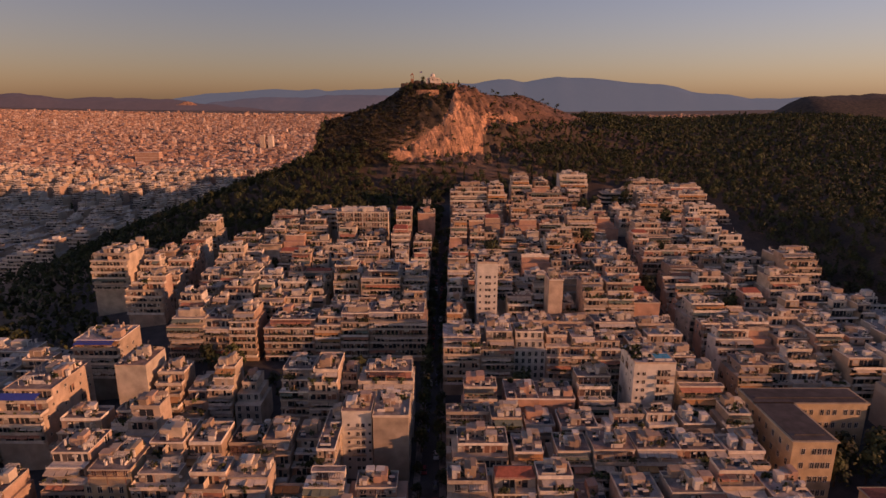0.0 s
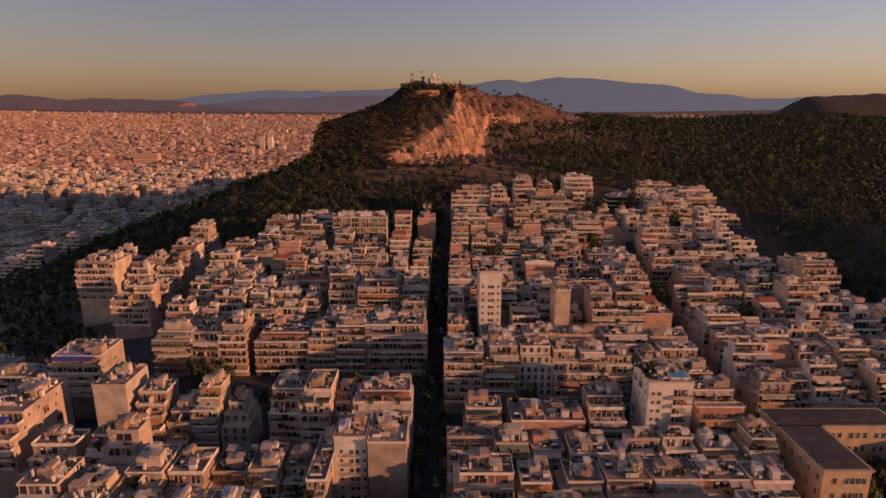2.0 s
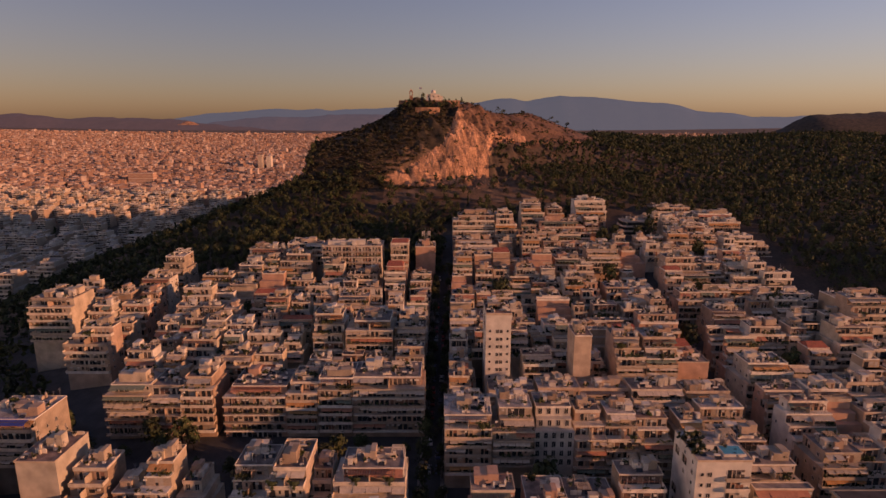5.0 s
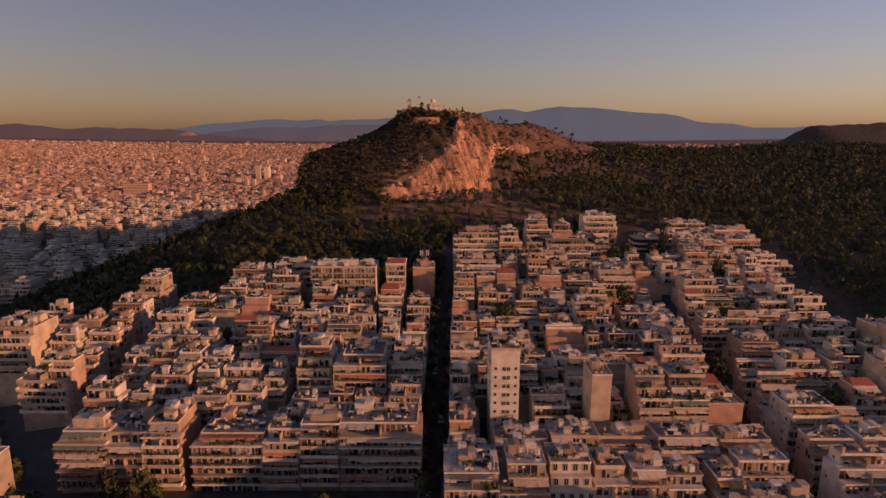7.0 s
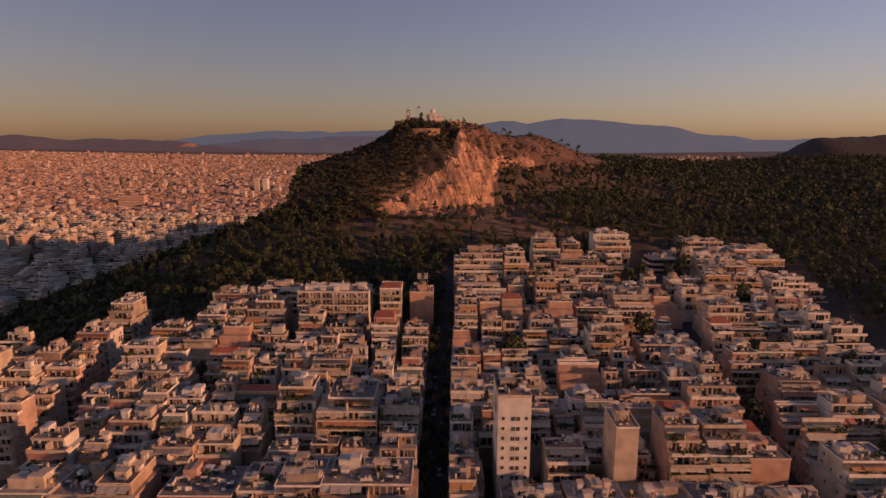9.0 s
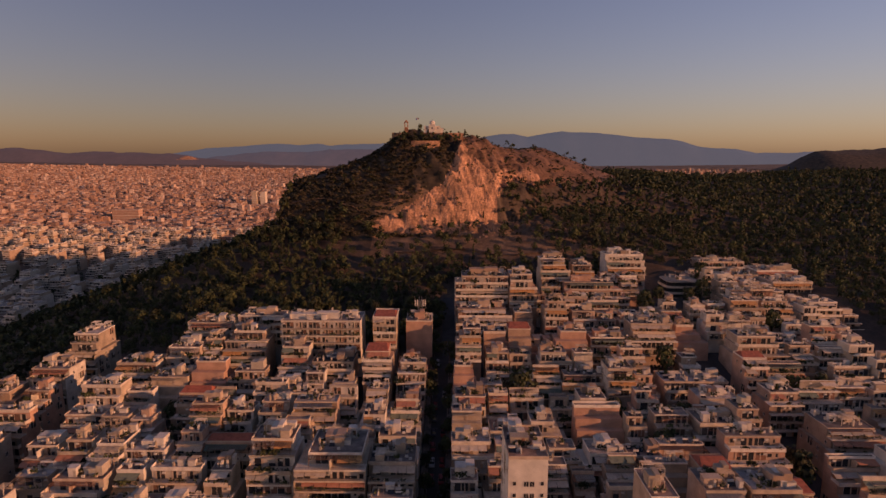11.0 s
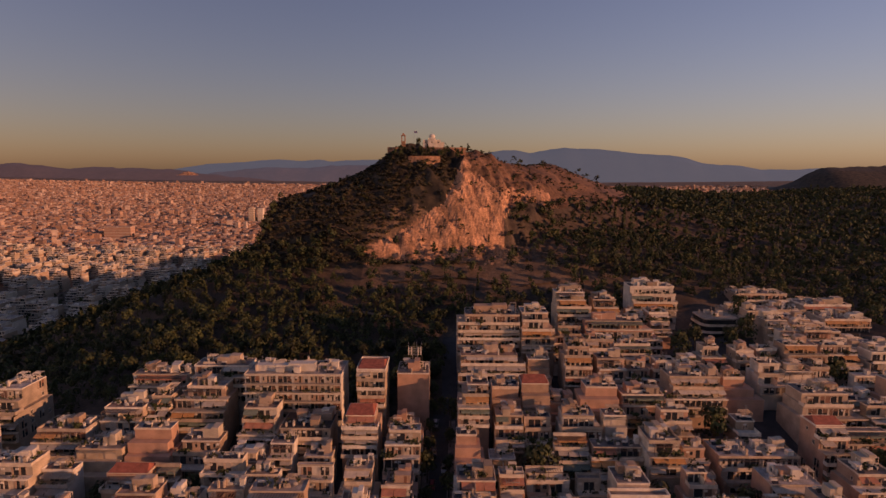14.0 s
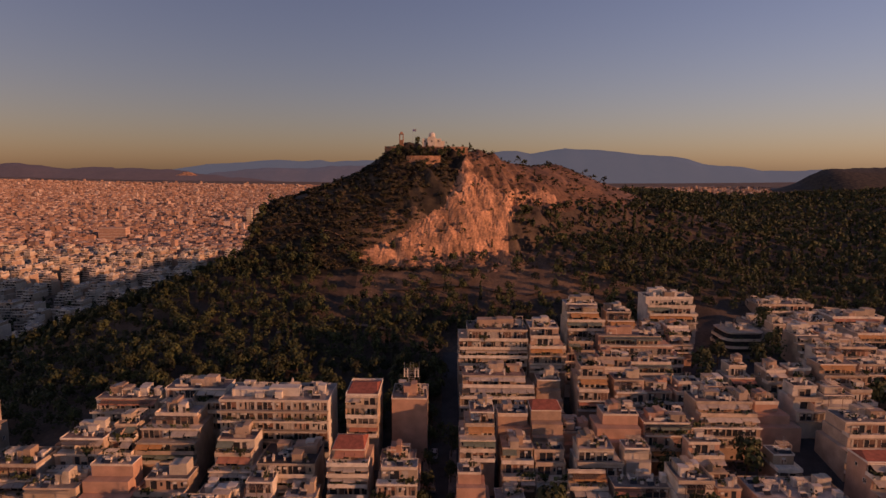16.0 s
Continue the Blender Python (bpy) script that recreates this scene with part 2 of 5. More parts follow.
mi = np.where((mi == 5) & (cz < 229 + 2.5 * np.sin(cx / 7)), 1, mi)
mi = np.where((cx > 36) & (cx < 72) & (cz > 229) & (cz < 239 + 2 * np.sin(cx / 3)) & (cy < 580) & (mi == 5), 3, mi)
mi = np.where((steep > 0.6) & (cx > -43 + 3 * np.sin(cy * 1.7)) & (cx < 40 + np.maximum(cz - 226, -4) * 0.8) & (cy > 495) & (cy < cedge + 1.0), 3, mi)
mi = np.where((np.abs(cx) > 700) | (cy > 860) | (cx < -230), 4, mi)
gm.polygons.foreach_set("material_index", mi.astype(int))
gm.polygons.foreach_set("use_smooth", [bool(k in (1, 2, 5, 6)) for k in mi])
ground = tagged(new("ground", gm), "sloping city ground rising to a limestone hill", "ground", kind="structure")

# ---- distant mountains ----


def mountains(name, label, y, pts, col_mat, depth=300, rough=10):
    """A range as a ridged solid: crest heights along x, falling to the basin in front and behind."""
    g = Geo()
    xs = np.linspace(pts[0][0], pts[-1][0], 160)
    hs = np.interp(xs, [p[0] for p in pts], [p[1] for p in pts])
    rows = []
    for j, (dy, k) in enumerate(((-depth, 0.0), (-depth * 0.55, 0.45), (-depth * 0.2, 0.82), (0, 1.0), (depth * 0.5, 0.3))):
        row = []
        for x, h in zip(xs, hs):
            q = noise.fractal(Vector((x / 160, j * 1.7, y * 0.01)), 1.0, 2.0, 4) * rough * (0.4 + k)
            row.append(len(g.v))
            g.v.append((x, y + dy + q * 3, 120 + (h - 120) * k + (q if k else -40)))
        rows.append(row)
    for a, b in zip(rows, rows[1:]):
        for i in range(len(xs) - 1):
            g.f.append((a[i], a[i + 1], b[i + 1], b[i]))
            g.m.append(0)
    me = g.mesh(name, col_mat)
    me.polygons.foreach_set("use_smooth", [True] * len(me.polygons))
    return tagged(new(name, me), label, "mountain", kind="structure")


# the range's haze is its own emission, no air in between
mountains("backdrop_range", "mountain range at the horizon, haze painted as a blue glow", 4560, [(-2300, 240), (-2050, 262), (-1790, 300), (-1490, 322), (-1234, 341), (-1107, 330), (-936, 342), (-852, 324), (-595, 342), (-380, 350), (85, 388), (256, 384), (400, 411), (510, 418), (615, 392), (740, 416), (875, 438), (980, 425), (1130, 426), (1295, 411), (1410, 396), (1660, 385), (1780, 366), (1900, 328), (2190, 308), (2330, 283), (2690, 290), (3500, 300)], MOUNT_HAZE, 320, 5)
# both hill rows are self-lit to look far off
mountains("backdrop_foothills", "grey-brown middle hills before the mountain range", 4420, [(-2100, 205), (-1750, 225), (-1500, 262), (-1200, 285), (-1000, 272), (-800, 296), (-500, 300), (-200, 285), (300, 250)], FARHILL_GLOW, 260, 7)
mountains("backdrop_hills", "low brown hills beyond the far suburbs", 4300, [(-4300, 280), (-3400, 290), (-3135, 294), (-2990, 300), (-2855, 284), (-2680, 264), (-2496, 274), (-2255, 270), (-1934, 262), (-1736, 234), (-1455, 212), (-1200, 190), (-900, 175)], BROWNHILL_GLOW, 300, 7)
mountains("backdrop_wooded_hill", "dark wooded hill behind the eastern ridge", 3400, [(1500, 90), (1790, 176), (1925, 214), (2018, 267), (2060, 282), (2110, 290), (2300, 291), (2450, 302), (3200, 290), (3900, 260)], GRASS, 500, 9)

# ---- openings, balconies ----
def window_mesh(name, w, h, lights, shutter):
    g = Geo()
    g.box(-w / 2, w / 2, -0.03, 0.12, 0, h, 0)
    t = 0.07
    for x in np.linspace(-w / 2, w / 2 - t, lights + 1):
        g.box(x, x + t, -0.10, -0.03, 0, h, 1)
    g.box(-w / 2, w / 2, -0.10, -0.03, h - t, h, 1)
    g.box(-w / 2, w / 2, -0.10, -0.03, 0, t, 1)
    if shutter:
        g.box(-w / 2 + t, w / 2 - t, -0.07, -0.03, h * (1 - shutter), h - t, 2)
    return g.mesh(name, GLASS, WHITE, SHUTTER)


def glazing_mesh(w, h, pattern, seed=0):
    """A row of balcony doors under one lintel: dark glass, plaster piers, drawn or half-drawn shutters."""
    g = Geo()
    q = random.Random(seed + int(w * 10))
    n = len(pattern)
    g.box(-w / 2, w / 2, -0.03, 0.12, 0, h, 0)
    for i, c in enumerate(pattern):
        x0, x1 = -w / 2 + w * i / n, -w / 2 + w * (i + 1) / n
        pier = q.choice((0.07, 0.3, 0.6))
        g.box(x0, x0 + pier, -0.10, -0.03, 0, h, 1 if pier < 0.1 else 3)
        if c and c < 1:
            g.box(x0 + pier, x1, -0.07, -0.03, h * (1 - c), h, 2)
        elif c:
            if q.random() < 0.5:
                g.box(x0 + pier, x1, -0.08, -0.03, 0, h, 3)
                g.box(x0 + pier + 0.3, x1 - 0.3, -0.11, -0.08, 0.95, h - 0.35, 0)
            else:
                g.box(x0 + pier, x1, -0.07, -0.03, 0, h, 2)
    g.box(w / 2 - 0.09, w / 2, -0.10, -0.03, 0, h, 3)
    return g.mesh("window", GLASS, WHITE, SHUTTER, PLASTER)


WINDOWS = [glazing_mesh(4.6, 2.4, (0, 0.5, 1, 1)), glazing_mesh(4.6, 2.4, (0.4, 0, 0.7)), window_mesh("window", 1.2, 1.4, 2, 0), glazing_mesh(4.6, 2.4, (1, 0, 1, 0.4)), glazing_mesh(3.0, 2.4, (0, 0.5))]
BANDS = {}


def band_mesh(w, v):
    """One storey's run of balcony doors and shutters for a facade of width w."""
    key = (round(w), v)
    if key not in BANDS:
        q = random.Random(key[0] * 10 + v)
        BANDS[key] = glazing_mesh(key[0], 2.4, [q.choice((0, 0, 0, 0.35, 0.6, 1, 1)) for i in range(max(2, int(key[0] / 1.75)))], v)
    return BANDS[key]


SMALLWIN = window_mesh("window", 0.9, 1.1, 1, 0)
TALLWIN = window_mesh("window", 1.3, 2.1, 2, 0.0)
BAL_CACHE = {}


def leaves(g, q, x, y, z, rx, ry, rz, n, mi, size=0.22):
    """A small shrub: leaf clusters round a centre."""
    for i in range(n):
        c = Vector((x + q.gauss(0, rx), y + q.gauss(0, ry), z + abs(q.gauss(0, rz))))
        u = Vector((q.uniform(-1, 1), q.uniform(-1, 1), q.uniform(-1, 1))).normalized() * size
        w = u.orthogonal().normalized() * size * 0.8
        g.quad(c - u - w, c + u - w, c + u + w, c - u + w, mi)


def balcony_mesh(w, d, kind, v=0):
    """Slab with a solid, half-solid or barred front; some have end screens, pots and plants."""
    key = (round(w * 2) / 2, round(d, 1), kind, v)
    if key in BAL_CACHE:
        return BAL_CACHE[key]
    w, d = key[0], key[1]
    q = random.Random(int(w * 31 + d * 17 + kind * 5 + v))
    g = Geo()
    g.box(-w / 2, w / 2, -d, 0.05, -0.18, 0, 0)
    if kind == 0:
        g.box(-w / 2, w / 2, -d, -d + 0.12, 0, 0.95, 0)
        g.box(-w / 2, -w / 2 + 0.12, -d, 0, 0, 0.95, 0)
        g.box(w / 2 - 0.12, w / 2, -d, 0, 0, 0.95, 0)
    elif kind == 1:
        g.box(-w / 2, w / 2, -d, -d + 0.12, 0, 0.35, 0)
        g.box(-w / 2, w / 2, -d, -d + 0.05, 0.9, 0.97, 1)
        for x in np.arange(-w / 2, w / 2, 0.8):
            g.box(x, x + 0.05, -d, -d + 0.05, 0.35, 0.9, 1)
    else:
        g.box(-w / 2, w / 2, -d, -d + 0.05, 0.92, 1.0, 1)
        g.box(-w / 2, w / 2, -d, -d + 0.03, 0.45, 0.5, 1)
        for x in np.arange(-w / 2, w / 2, 0.35):
            g.box(x, x + 0.04, -d, -d + 0.04, 0, 0.92, 1)
    if v in (1, 2) and w > 5:
        for x in ([0.0] if v == 1 else [-w / 2 + 0.02, w / 2 - 0.16]):
            g.box(x, x + 0.14, -d + 0.14, 0, 0, 2.6, 2)
    if v in (2, 3):
        for i in range(int(w / 1.6)):
            x = q.uniform(-w / 2 + 0.5, w / 2 - 0.5)
            g.box(x - 0.3, x + 0.3, -d + 0.16, -d + 0.46, 0.0, 0.5, 0)
            leaves(g, q, x, -d + 0.3, 0.7, 0.35, 0.15, 0.4, 9, 3)
    for i in range(int(w / 5)):
        x = q.uniform(-w / 2 + 0.6, w / 2 - 0.6)
        g.box(x - 0.42, x + 0.42, -0.45, -0.15, 1.75, 2.3, 4)
    BAL_CACHE[key] = g.mesh("balcony", BALC, METAL, PLASTER, NEEDLE, WHITE)
    return BAL_CACHE[key]


def awning_mesh(w, d, v=0):
    """Canvas panels side by side on one rail, drawn out unequally."""
    key = ("a", round(w * 2) / 2, round(d, 1), v)
    if key not in BAL_CACHE:
        w, d = key[1], key[2]
        q = random.Random(int(w * 10) + v * 77)
        g = Geo()
        k = max(1, int(round(w / q.uniform(2.4, 3.6))))
        for i in range(k):
            x0, x1 = -w / 2 + w * i / k, -w / 2 + w * (i + 1) / k
            e = d * q.choice((1, 1, 1, 0.75, 0.9))
            drop = q.uniform(0.55, 0.95)
            m = (x0 + x1) / 2
            for xa, xb, ga, gb, za, zb in ((x0, m, 0.07, 0, 0, 0.06), (m, x1, 0, -0.07, 0.06, 0)):
                fa, fb = xa + ga, xb + gb
                g.quad((fa, -e, -drop - za), (fb, -e, -drop - zb), (xb, 0, 0), (xa, 0, 0))
                g.quad((fa, -e, -drop - 0.28), (fb, -e, -drop - 0.28), (fb, -e, -drop - zb), (fa, -e, -drop - za))
        BAL_CACHE[key] = g.mesh("awning", AWNING)
    return BAL_CACHE[key]


def tank_mesh():
    g = Geo()
    for x in (-0.5, 0.5):
        g.box(x - 0.04, x + 0.04, -0.4, 0.4, 0, 0.7)
    k = len(g.v)
    n = 10
    for x in (-0.75, 0.75):
        for i in range(n):
            a = 2 * math.pi * i / n
            g.v.append((x, 0.32 * math.cos(a), 0.95 + 0.32 * math.sin(a)))
    for i in range(n):
        j = (i + 1) % n
        g.f.append((k + i, k + j, k + n + j, k + n + i))
        g.m.append(0)
    g.f += [tuple(range(k + n - 1, k - 1, -1)), tuple(range(k + n, k + 2 * n))]
    g.m += [0, 0]
    g.quad((-0.9, -1.5, 0.1), (0.9, -1.5, 0.1), (0.9, -0.4, 0.8), (-0.9, -0.4, 0.8), 1)
    return g.mesh("solar_heater", METAL, GLASS)


TANK = tank_mesh()


def chimney_mesh():
    g = Geo()
    g.box(-0.3, 0.3, -0.3, 0.3, 0, 1.5)
    g.box(-0.4, 0.4, -0.4, 0.4, 1.5, 1.62)
    g.box(-0.22, 0.22, -0.22, 0.22, 1.62, 1.9)
    return g.mesh("chimney", BALC)


CHIMNEY = chimney_mesh()


def shed_mesh(w, d, h, m):
    g = Geo()
    g.box(-w / 2, w / 2, -d / 2, d / 2, 0, h)
    g.box(-w / 2 - 0.12, w / 2 + 0.12, -d / 2 - 0.12, d / 2 + 0.12, h, h + 0.1)
    g.box(w * 0.1, w * 0.1 + 0.8, -d / 2 - 0.03, -d / 2, 0, min(1.9, h - 0.2), 1)
    return g.mesh("roof_room", m, SHUTTER)


def lowwall_mesh(w, h):
    g = Geo()
    g.box(-w / 2, w / 2, -0.1, 0.1, 0, h)
    for i in range(int(w / 1.2)):
        g.box(-w / 2 + i * 1.2, -w / 2 + i * 1.2 + 0.16, -0.16, 0.16, 0, h + 0.12)
    return g.mesh("terrace_wall", BALC)


def unit_mesh():
    g = Geo()
    g.box(-0.45, 0.45, -0.2, 0.2, 0.12, 0.8)
    g.box(-0.42, -0.34, -0.2, 0.2, 0, 0.12)
    g.box(0.34, 0.42, -0.2, 0.2, 0, 0.12)
    g.box(-0.9, -0.55, -0.3, 0.3, 0, 0.5)
    return g.mesh("air_conditioner", WHITE)


ROOMS = [shed_mesh(3.2, 2.6, 2.3, PLASTER), shed_mesh(2.2, 2.2, 2.6, WHITE), shed_mesh(4.4, 2.4, 2.1, PLASTER), shed_mesh(1.6, 1.4, 1.5, BALC)]
LOWWALLS = [lowwall_mesh(4, 1.0), lowwall_mesh(6, 0.8), lowwall_mesh(3, 1.4)]
AIRCON = unit_mesh()


def aerial_mesh():
    g = Geo()
    g.tube(0, 0, 0, 3.2, 0.035, n=5)
    for z in (2.5, 2.8, 3.1):
        g.box(-0.5, 0.5, -0.02, 0.02, z, z + 0.03)
    return g.mesh("aerial", METAL)


AERIAL = aerial_mesh()


def shrub_mesh(seed, n=34, r=0.95):
    q = random.Random(seed)
    g = Geo()
    for i in range(n):
        c = Vector((q.gauss(0, r * 0.8), q.gauss(0, r * 0.4), abs(q.gauss(0.6, 0.35)) * r * 1.4))
        u = Vector((q.uniform(-1, 1), q.uniform(-1, 1), q.uniform(-1, 1))).normalized() * 0.42
        w = u.orthogonal().normalized() * 0.34
        g.quad(c - u - w, c + u - w, c + u + w, c - u + w)
    return g.mesh("shrub", NEEDLE)


SHRUBS = [shrub_mesh(i) for i in range(4)]


def clutter(g, q, x0, x1, y0, y1, z, n, base=0):
    """Small things on a flat roof: stacks, units, tanks, low walls, pots, aerials, pergola frames, skylights."""
    if x1 - x0 < 2.5 or y1 - y0 < 2.5:
        return
    for i in range(n):
        x, y = q.uniform(x0 + 0.9, x1 - 0.9), q.uniform(y0 + 0.7, y1 - 0.7)
        c = q.random()
        if c < 0.16:
            h = q.uniform(0.9, 2.0)
            g.box(x - 0.25, x + 0.25, y - 0.25, y + 0.25, z, z + h, base)
            g.box(x - 0.32, x + 0.32, y - 0.32, y + 0.32, z + h, z + h + 0.12, base)
            g.tube(x, y, z + h + 0.12, z + h + 0.6, 0.12, n=5, mi=base + 1)
        elif c < 0.30:
            g.box(x - 0.45, x + 0.45, y - 0.2, y + 0.2, z + 0.1, z + 0.8, base + 2)
        elif c < 0.42:
            g.box(x - 0.8, x + 0.8, y - 0.3, y + 0.3, z + 0.6, z + 1.15, base + 2)
            g.quad((x - 0.9, y - 1.3, z + 0.1), (x + 0.9, y - 1.3, z + 0.1), (x + 0.9, y - 0.3, z + 0.75), (x - 0.9, y - 0.3, z + 0.75), base + 4)
        elif c < 0.54:
            l = q.uniform(1.5, 4.5)
            if q.random() < 0.5:
                g.box(x, min(x + l, x1), y - 0.1, y + 0.1, z, z + q.uniform(0.7, 1.3), base)
            else:
                g.box(x - 0.1, x + 0.1, y, min(y + l, y1), z, z + q.uniform(0.7, 1.3), base)
        elif c < 0.76:
            g.box(x - 0.35, x + 0.35, y - 0.25, y + 0.25, z, z + 0.45, base)
            leaves(g, q, x, y, z + 0.6, 0.4, 0.3, 0.5, 12, base + 3, 0.26)
        elif c < 0.86:
            h = q.uniform(2.2, 4.0)
            g.box(x - 0.04, x + 0.04, y - 0.04, y + 0.04, z, z + h, base + 1)
            for k in (0.75, 0.88, 1.0):
                g.box(x - 0.5 * k, x + 0.5 * k, y - 0.02, y + 0.02, z + h * k - 0.05, z + h * k, base + 1)
        elif c < 0.93:
            wx, wy = min(q.uniform(2, 4), x1 - x), min(q.uniform(2, 3), y1 - y)
            for xx in (x, x + wx):
                for yy_ in (y, y + wy):
                    g.box(xx - 0.06, xx + 0.06, yy_ - 0.06, yy_ + 0.06, z, z + 2.2, base)
            for k in range(6):
                yk = y + wy * k / 5
                g.box(x - 0.1, x + wx + 0.1, yk - 0.05, yk + 0.05, z + 2.2, z + 2.32, base)
        else:
            wx, wy = q.uniform(1.2, 2.6), q.uniform(1.2, 2.4)
            wx, wy = min(wx, x1 - x), min(wy, y1 - y)
            h = q.uniform(1.2, 2.4)
            g.box(x, x + wx, y, y + wy, z, z + h, base + 2)
            g.box(x - 0.1, x + wx + 0.1, y - 0.1, y + wy + 0.1, z + h, z + h + 0.1, base)


# ---- apartment buildings ----
def apartment(x0, x1, yf, yb, top, label="cream plastered apartment block with stacked balconies", vis=4, setbacks=2, side=0, wall=None, kind=None, blank=False, awn=0.5, tiles=False, roofhouse=True, group="apartment blocks", rot=0.0, band=True, dark=False, base=None, floor=3.05):
    r = random.Random(int(x0 * 13 + yf * 71 + top * 7))
    w, d = x1 - x0, yb - yf
    g0 = min(gz(x0, yf), gz(x1, yf), gz(x1, yb), gz(x0, yb)) - 0.4 if base is None else base
    h = top - g0
    n = max(2, int(round(h / floor)))
    fh = h / n
    hold = tagged(new("apartment_building"), label, "building", group)
    hold.location = ((x0 + x1) / 2, yf, g0)
    hold.rotation_euler = (0, 0, rot)
    wall = wall or PLASTER
    if label.startswith("cream"):
        if wall == WHITE:
            hold["label"] = "white-painted apartment block with stepped upper terraces"
        elif wall == PINK:
            hold["label"] = "salmon plastered apartment block with stacked balconies"
        elif wall == YELLOW:
            hold["label"] = "ochre plastered old house with tall windows"
        elif tiles:
            hold["label"] = "pale plastered apartment block with red tiled roof"
        elif blank:
            hold["label"] = "pale plastered apartment block with a blank street wall"
        elif awn > 0.6:
            hold["label"] = "pale plastered apartment block with many balcony awnings"
        else:
            hold["label"] = "pale plastered apartment block with stacked balconies"
    kind = r.choice((0, 0, 0, 1, 1, 2)) if kind is None else kind
    setbacks = min(setbacks, n - 2) if d > 8 else 0
    g = Geo()
    levels = []
    low = n - setbacks
    g.box(-w / 2, w / 2, 0, d, 0, low * fh)
    for k in range(n):
        levels.append((0.0, -w / 2, w / 2))
    off, a, b = 0.0, -w / 2, w / 2
    for k in range(setbacks):
        off += r.uniform(1.9, 3.2)
        if r.random() < 0.4:
            a += r.uniform(0, w * 0.18)
        if r.random() < 0.4:
            b -= r.uniform(0, w * 0.18)
        levels[low + k] = (off, a, b)
        g.box(a, b, off, d, (low + k) * fh, (low + k + 1) * fh)
    part("wall", g.mesh("wall", wall), hold)
    # roof slab, parapet
    off, a, b = levels[-1]
    ro = Geo()
    ro.box(a - 0.02, b + 0.02, off - 0.3, d, n * fh, n * fh + 0.12)
    part("roof", ro.mesh("roof", DARKROOF if dark else ROOF), hold)
    pa = Geo()
    z0 = n * fh + 0.12
    ph = r.choice((0.15, 0.2, 0.3, 0.5, 0.8))
    pa.box(a - 0.04, b + 0.04, off - 0.36, off - 0.2, z0 - 0.3, z0 + ph)
    pa.box(a - 0.12, a + 0.05, off - 0.25, d - 0.15, z0, z0 + ph)
    pa.box(b - 0.05, b + 0.12, off - 0.25, d - 0.15, z0, z0 + ph)
    pa.box(a - 0.12, b + 0.12, d - 0.15, d, z0, z0 + ph)
    part("parapet", pa.mesh("parapet", BALC), hold)
    if tiles:
        tl = Geo()
        m = (off + d) / 2
        tl.quad((a, off - 0.5, z0 + 0.1), (b, off - 0.5, z0 + 0.1), (b - 1, m, z0 + 1.9), (a + 1, m, z0 + 1.9))
        tl.quad((b, d, z0 + 0.1), (a, d, z0 + 0.1), (a + 1, m, z0 + 1.9), (b - 1, m, z0 + 1.9))
        tl.quad((a, d, z0 + 0.1), (a, off - 0.5, z0 + 0.1), (a + 1, m, z0 + 1.9), (a + 1, m, z0 + 1.9))
        tl.quad((b, off - 0.5, z0 + 0.1), (b, d, z0 + 0.1), (b - 1, m, z0 + 1.9), (b - 1, m, z0 + 1.9))
        part("tiled_roof", tl.mesh("tiled_roof", TILE), hold)
    elif roofhouse and b - a > 5 and d - off > 6:
        sw, sd = r.uniform(2.6, max(3.0, (b - a) * r.choice((0.35, 0.5, 0.75)))), r.uniform(2.4, 4.5)
        sw = min(sw, b - a - 1.2)
        sx = r.uniform(a + 0.5, b - 0.5 - sw)
        sy = r.uniform(off + 1.5, max(off + 1.6, d - sd - 0.3))
        sh = r.uniform(1.9, 3.0)
        sg = Geo()
        sg.box(sx, sx + sw, sy, min(sy + sd, d - 0.2), z0, z0 + sh)
        sg.box(sx + sw * 0.55, sx + sw, sy, min(sy + sd, d - 0.2), z0 + sh, z0 + sh + r.uniform(0.2, 0.9))
        part("stair_house", sg.mesh("stair_house", wall), hold)
        for q in range(r.randint(2, 5)):
            nm = r.choice(("roof_room", "roof_room", "terrace_wall", "air_conditioner", "shrub"))
            me = {"roof_room": r.choice(ROOMS), "terrace_wall": r.choice(LOWWALLS), "air_conditioner": AIRCON, "shrub": r.choice(SHRUBS)}[nm]
            if b - a > 7 and d - off > 7:
                part(nm, me, hold, (r.uniform(a + 2.3, b - 2.3), r.uniform(off + 1.5, d - 1.6), z0), rz=r.choice((0, 0, math.pi / 2)))
        for q in range(r.randint(1, 3)):
            nm = r.choice(("solar_heater", "solar_heater", "chimney", "aerial"))
            part(nm, {"solar_heater": TANK, "chimney": CHIMNEY, "aerial": AERIAL}[nm], hold, (r.uniform(a + 1, b - 1), r.uniform(off + 1, d - 1), z0))
    if not tiles:
        cl = Geo()
        area = (b - a) * (d - off)
        clutter(cl, r, a + 0.2, b - 0.2, off + 0.2, d - 0.3, z0, int(6 + area / 9))
        cl_ob = part("roof_clutter", cl.mesh("roof_clutter", BALC, METAL, WHITE, NEEDLE, GLASS), hold)
        cl_ob["kind"] = "stuff"
    if setbacks and r.random() < 0.4 and b - a > 6:
        pg = Geo()
        px0, px1 = a + r.uniform(0, 2), b - r.uniform(0, 2)
        zp = (n - 1) * fh
        y0p = levels[-2][0] + 0.2
        for xx in (px0, (px0 + px1) / 2, px1 - 0.12):
            pg.box(xx, xx + 0.12, y0p, y0p + 0.12, zp, zp + 2.6)
        pg.box(px0, px1, y0p, y0p + 0.12, zp + 2.6, zp + 2.75)
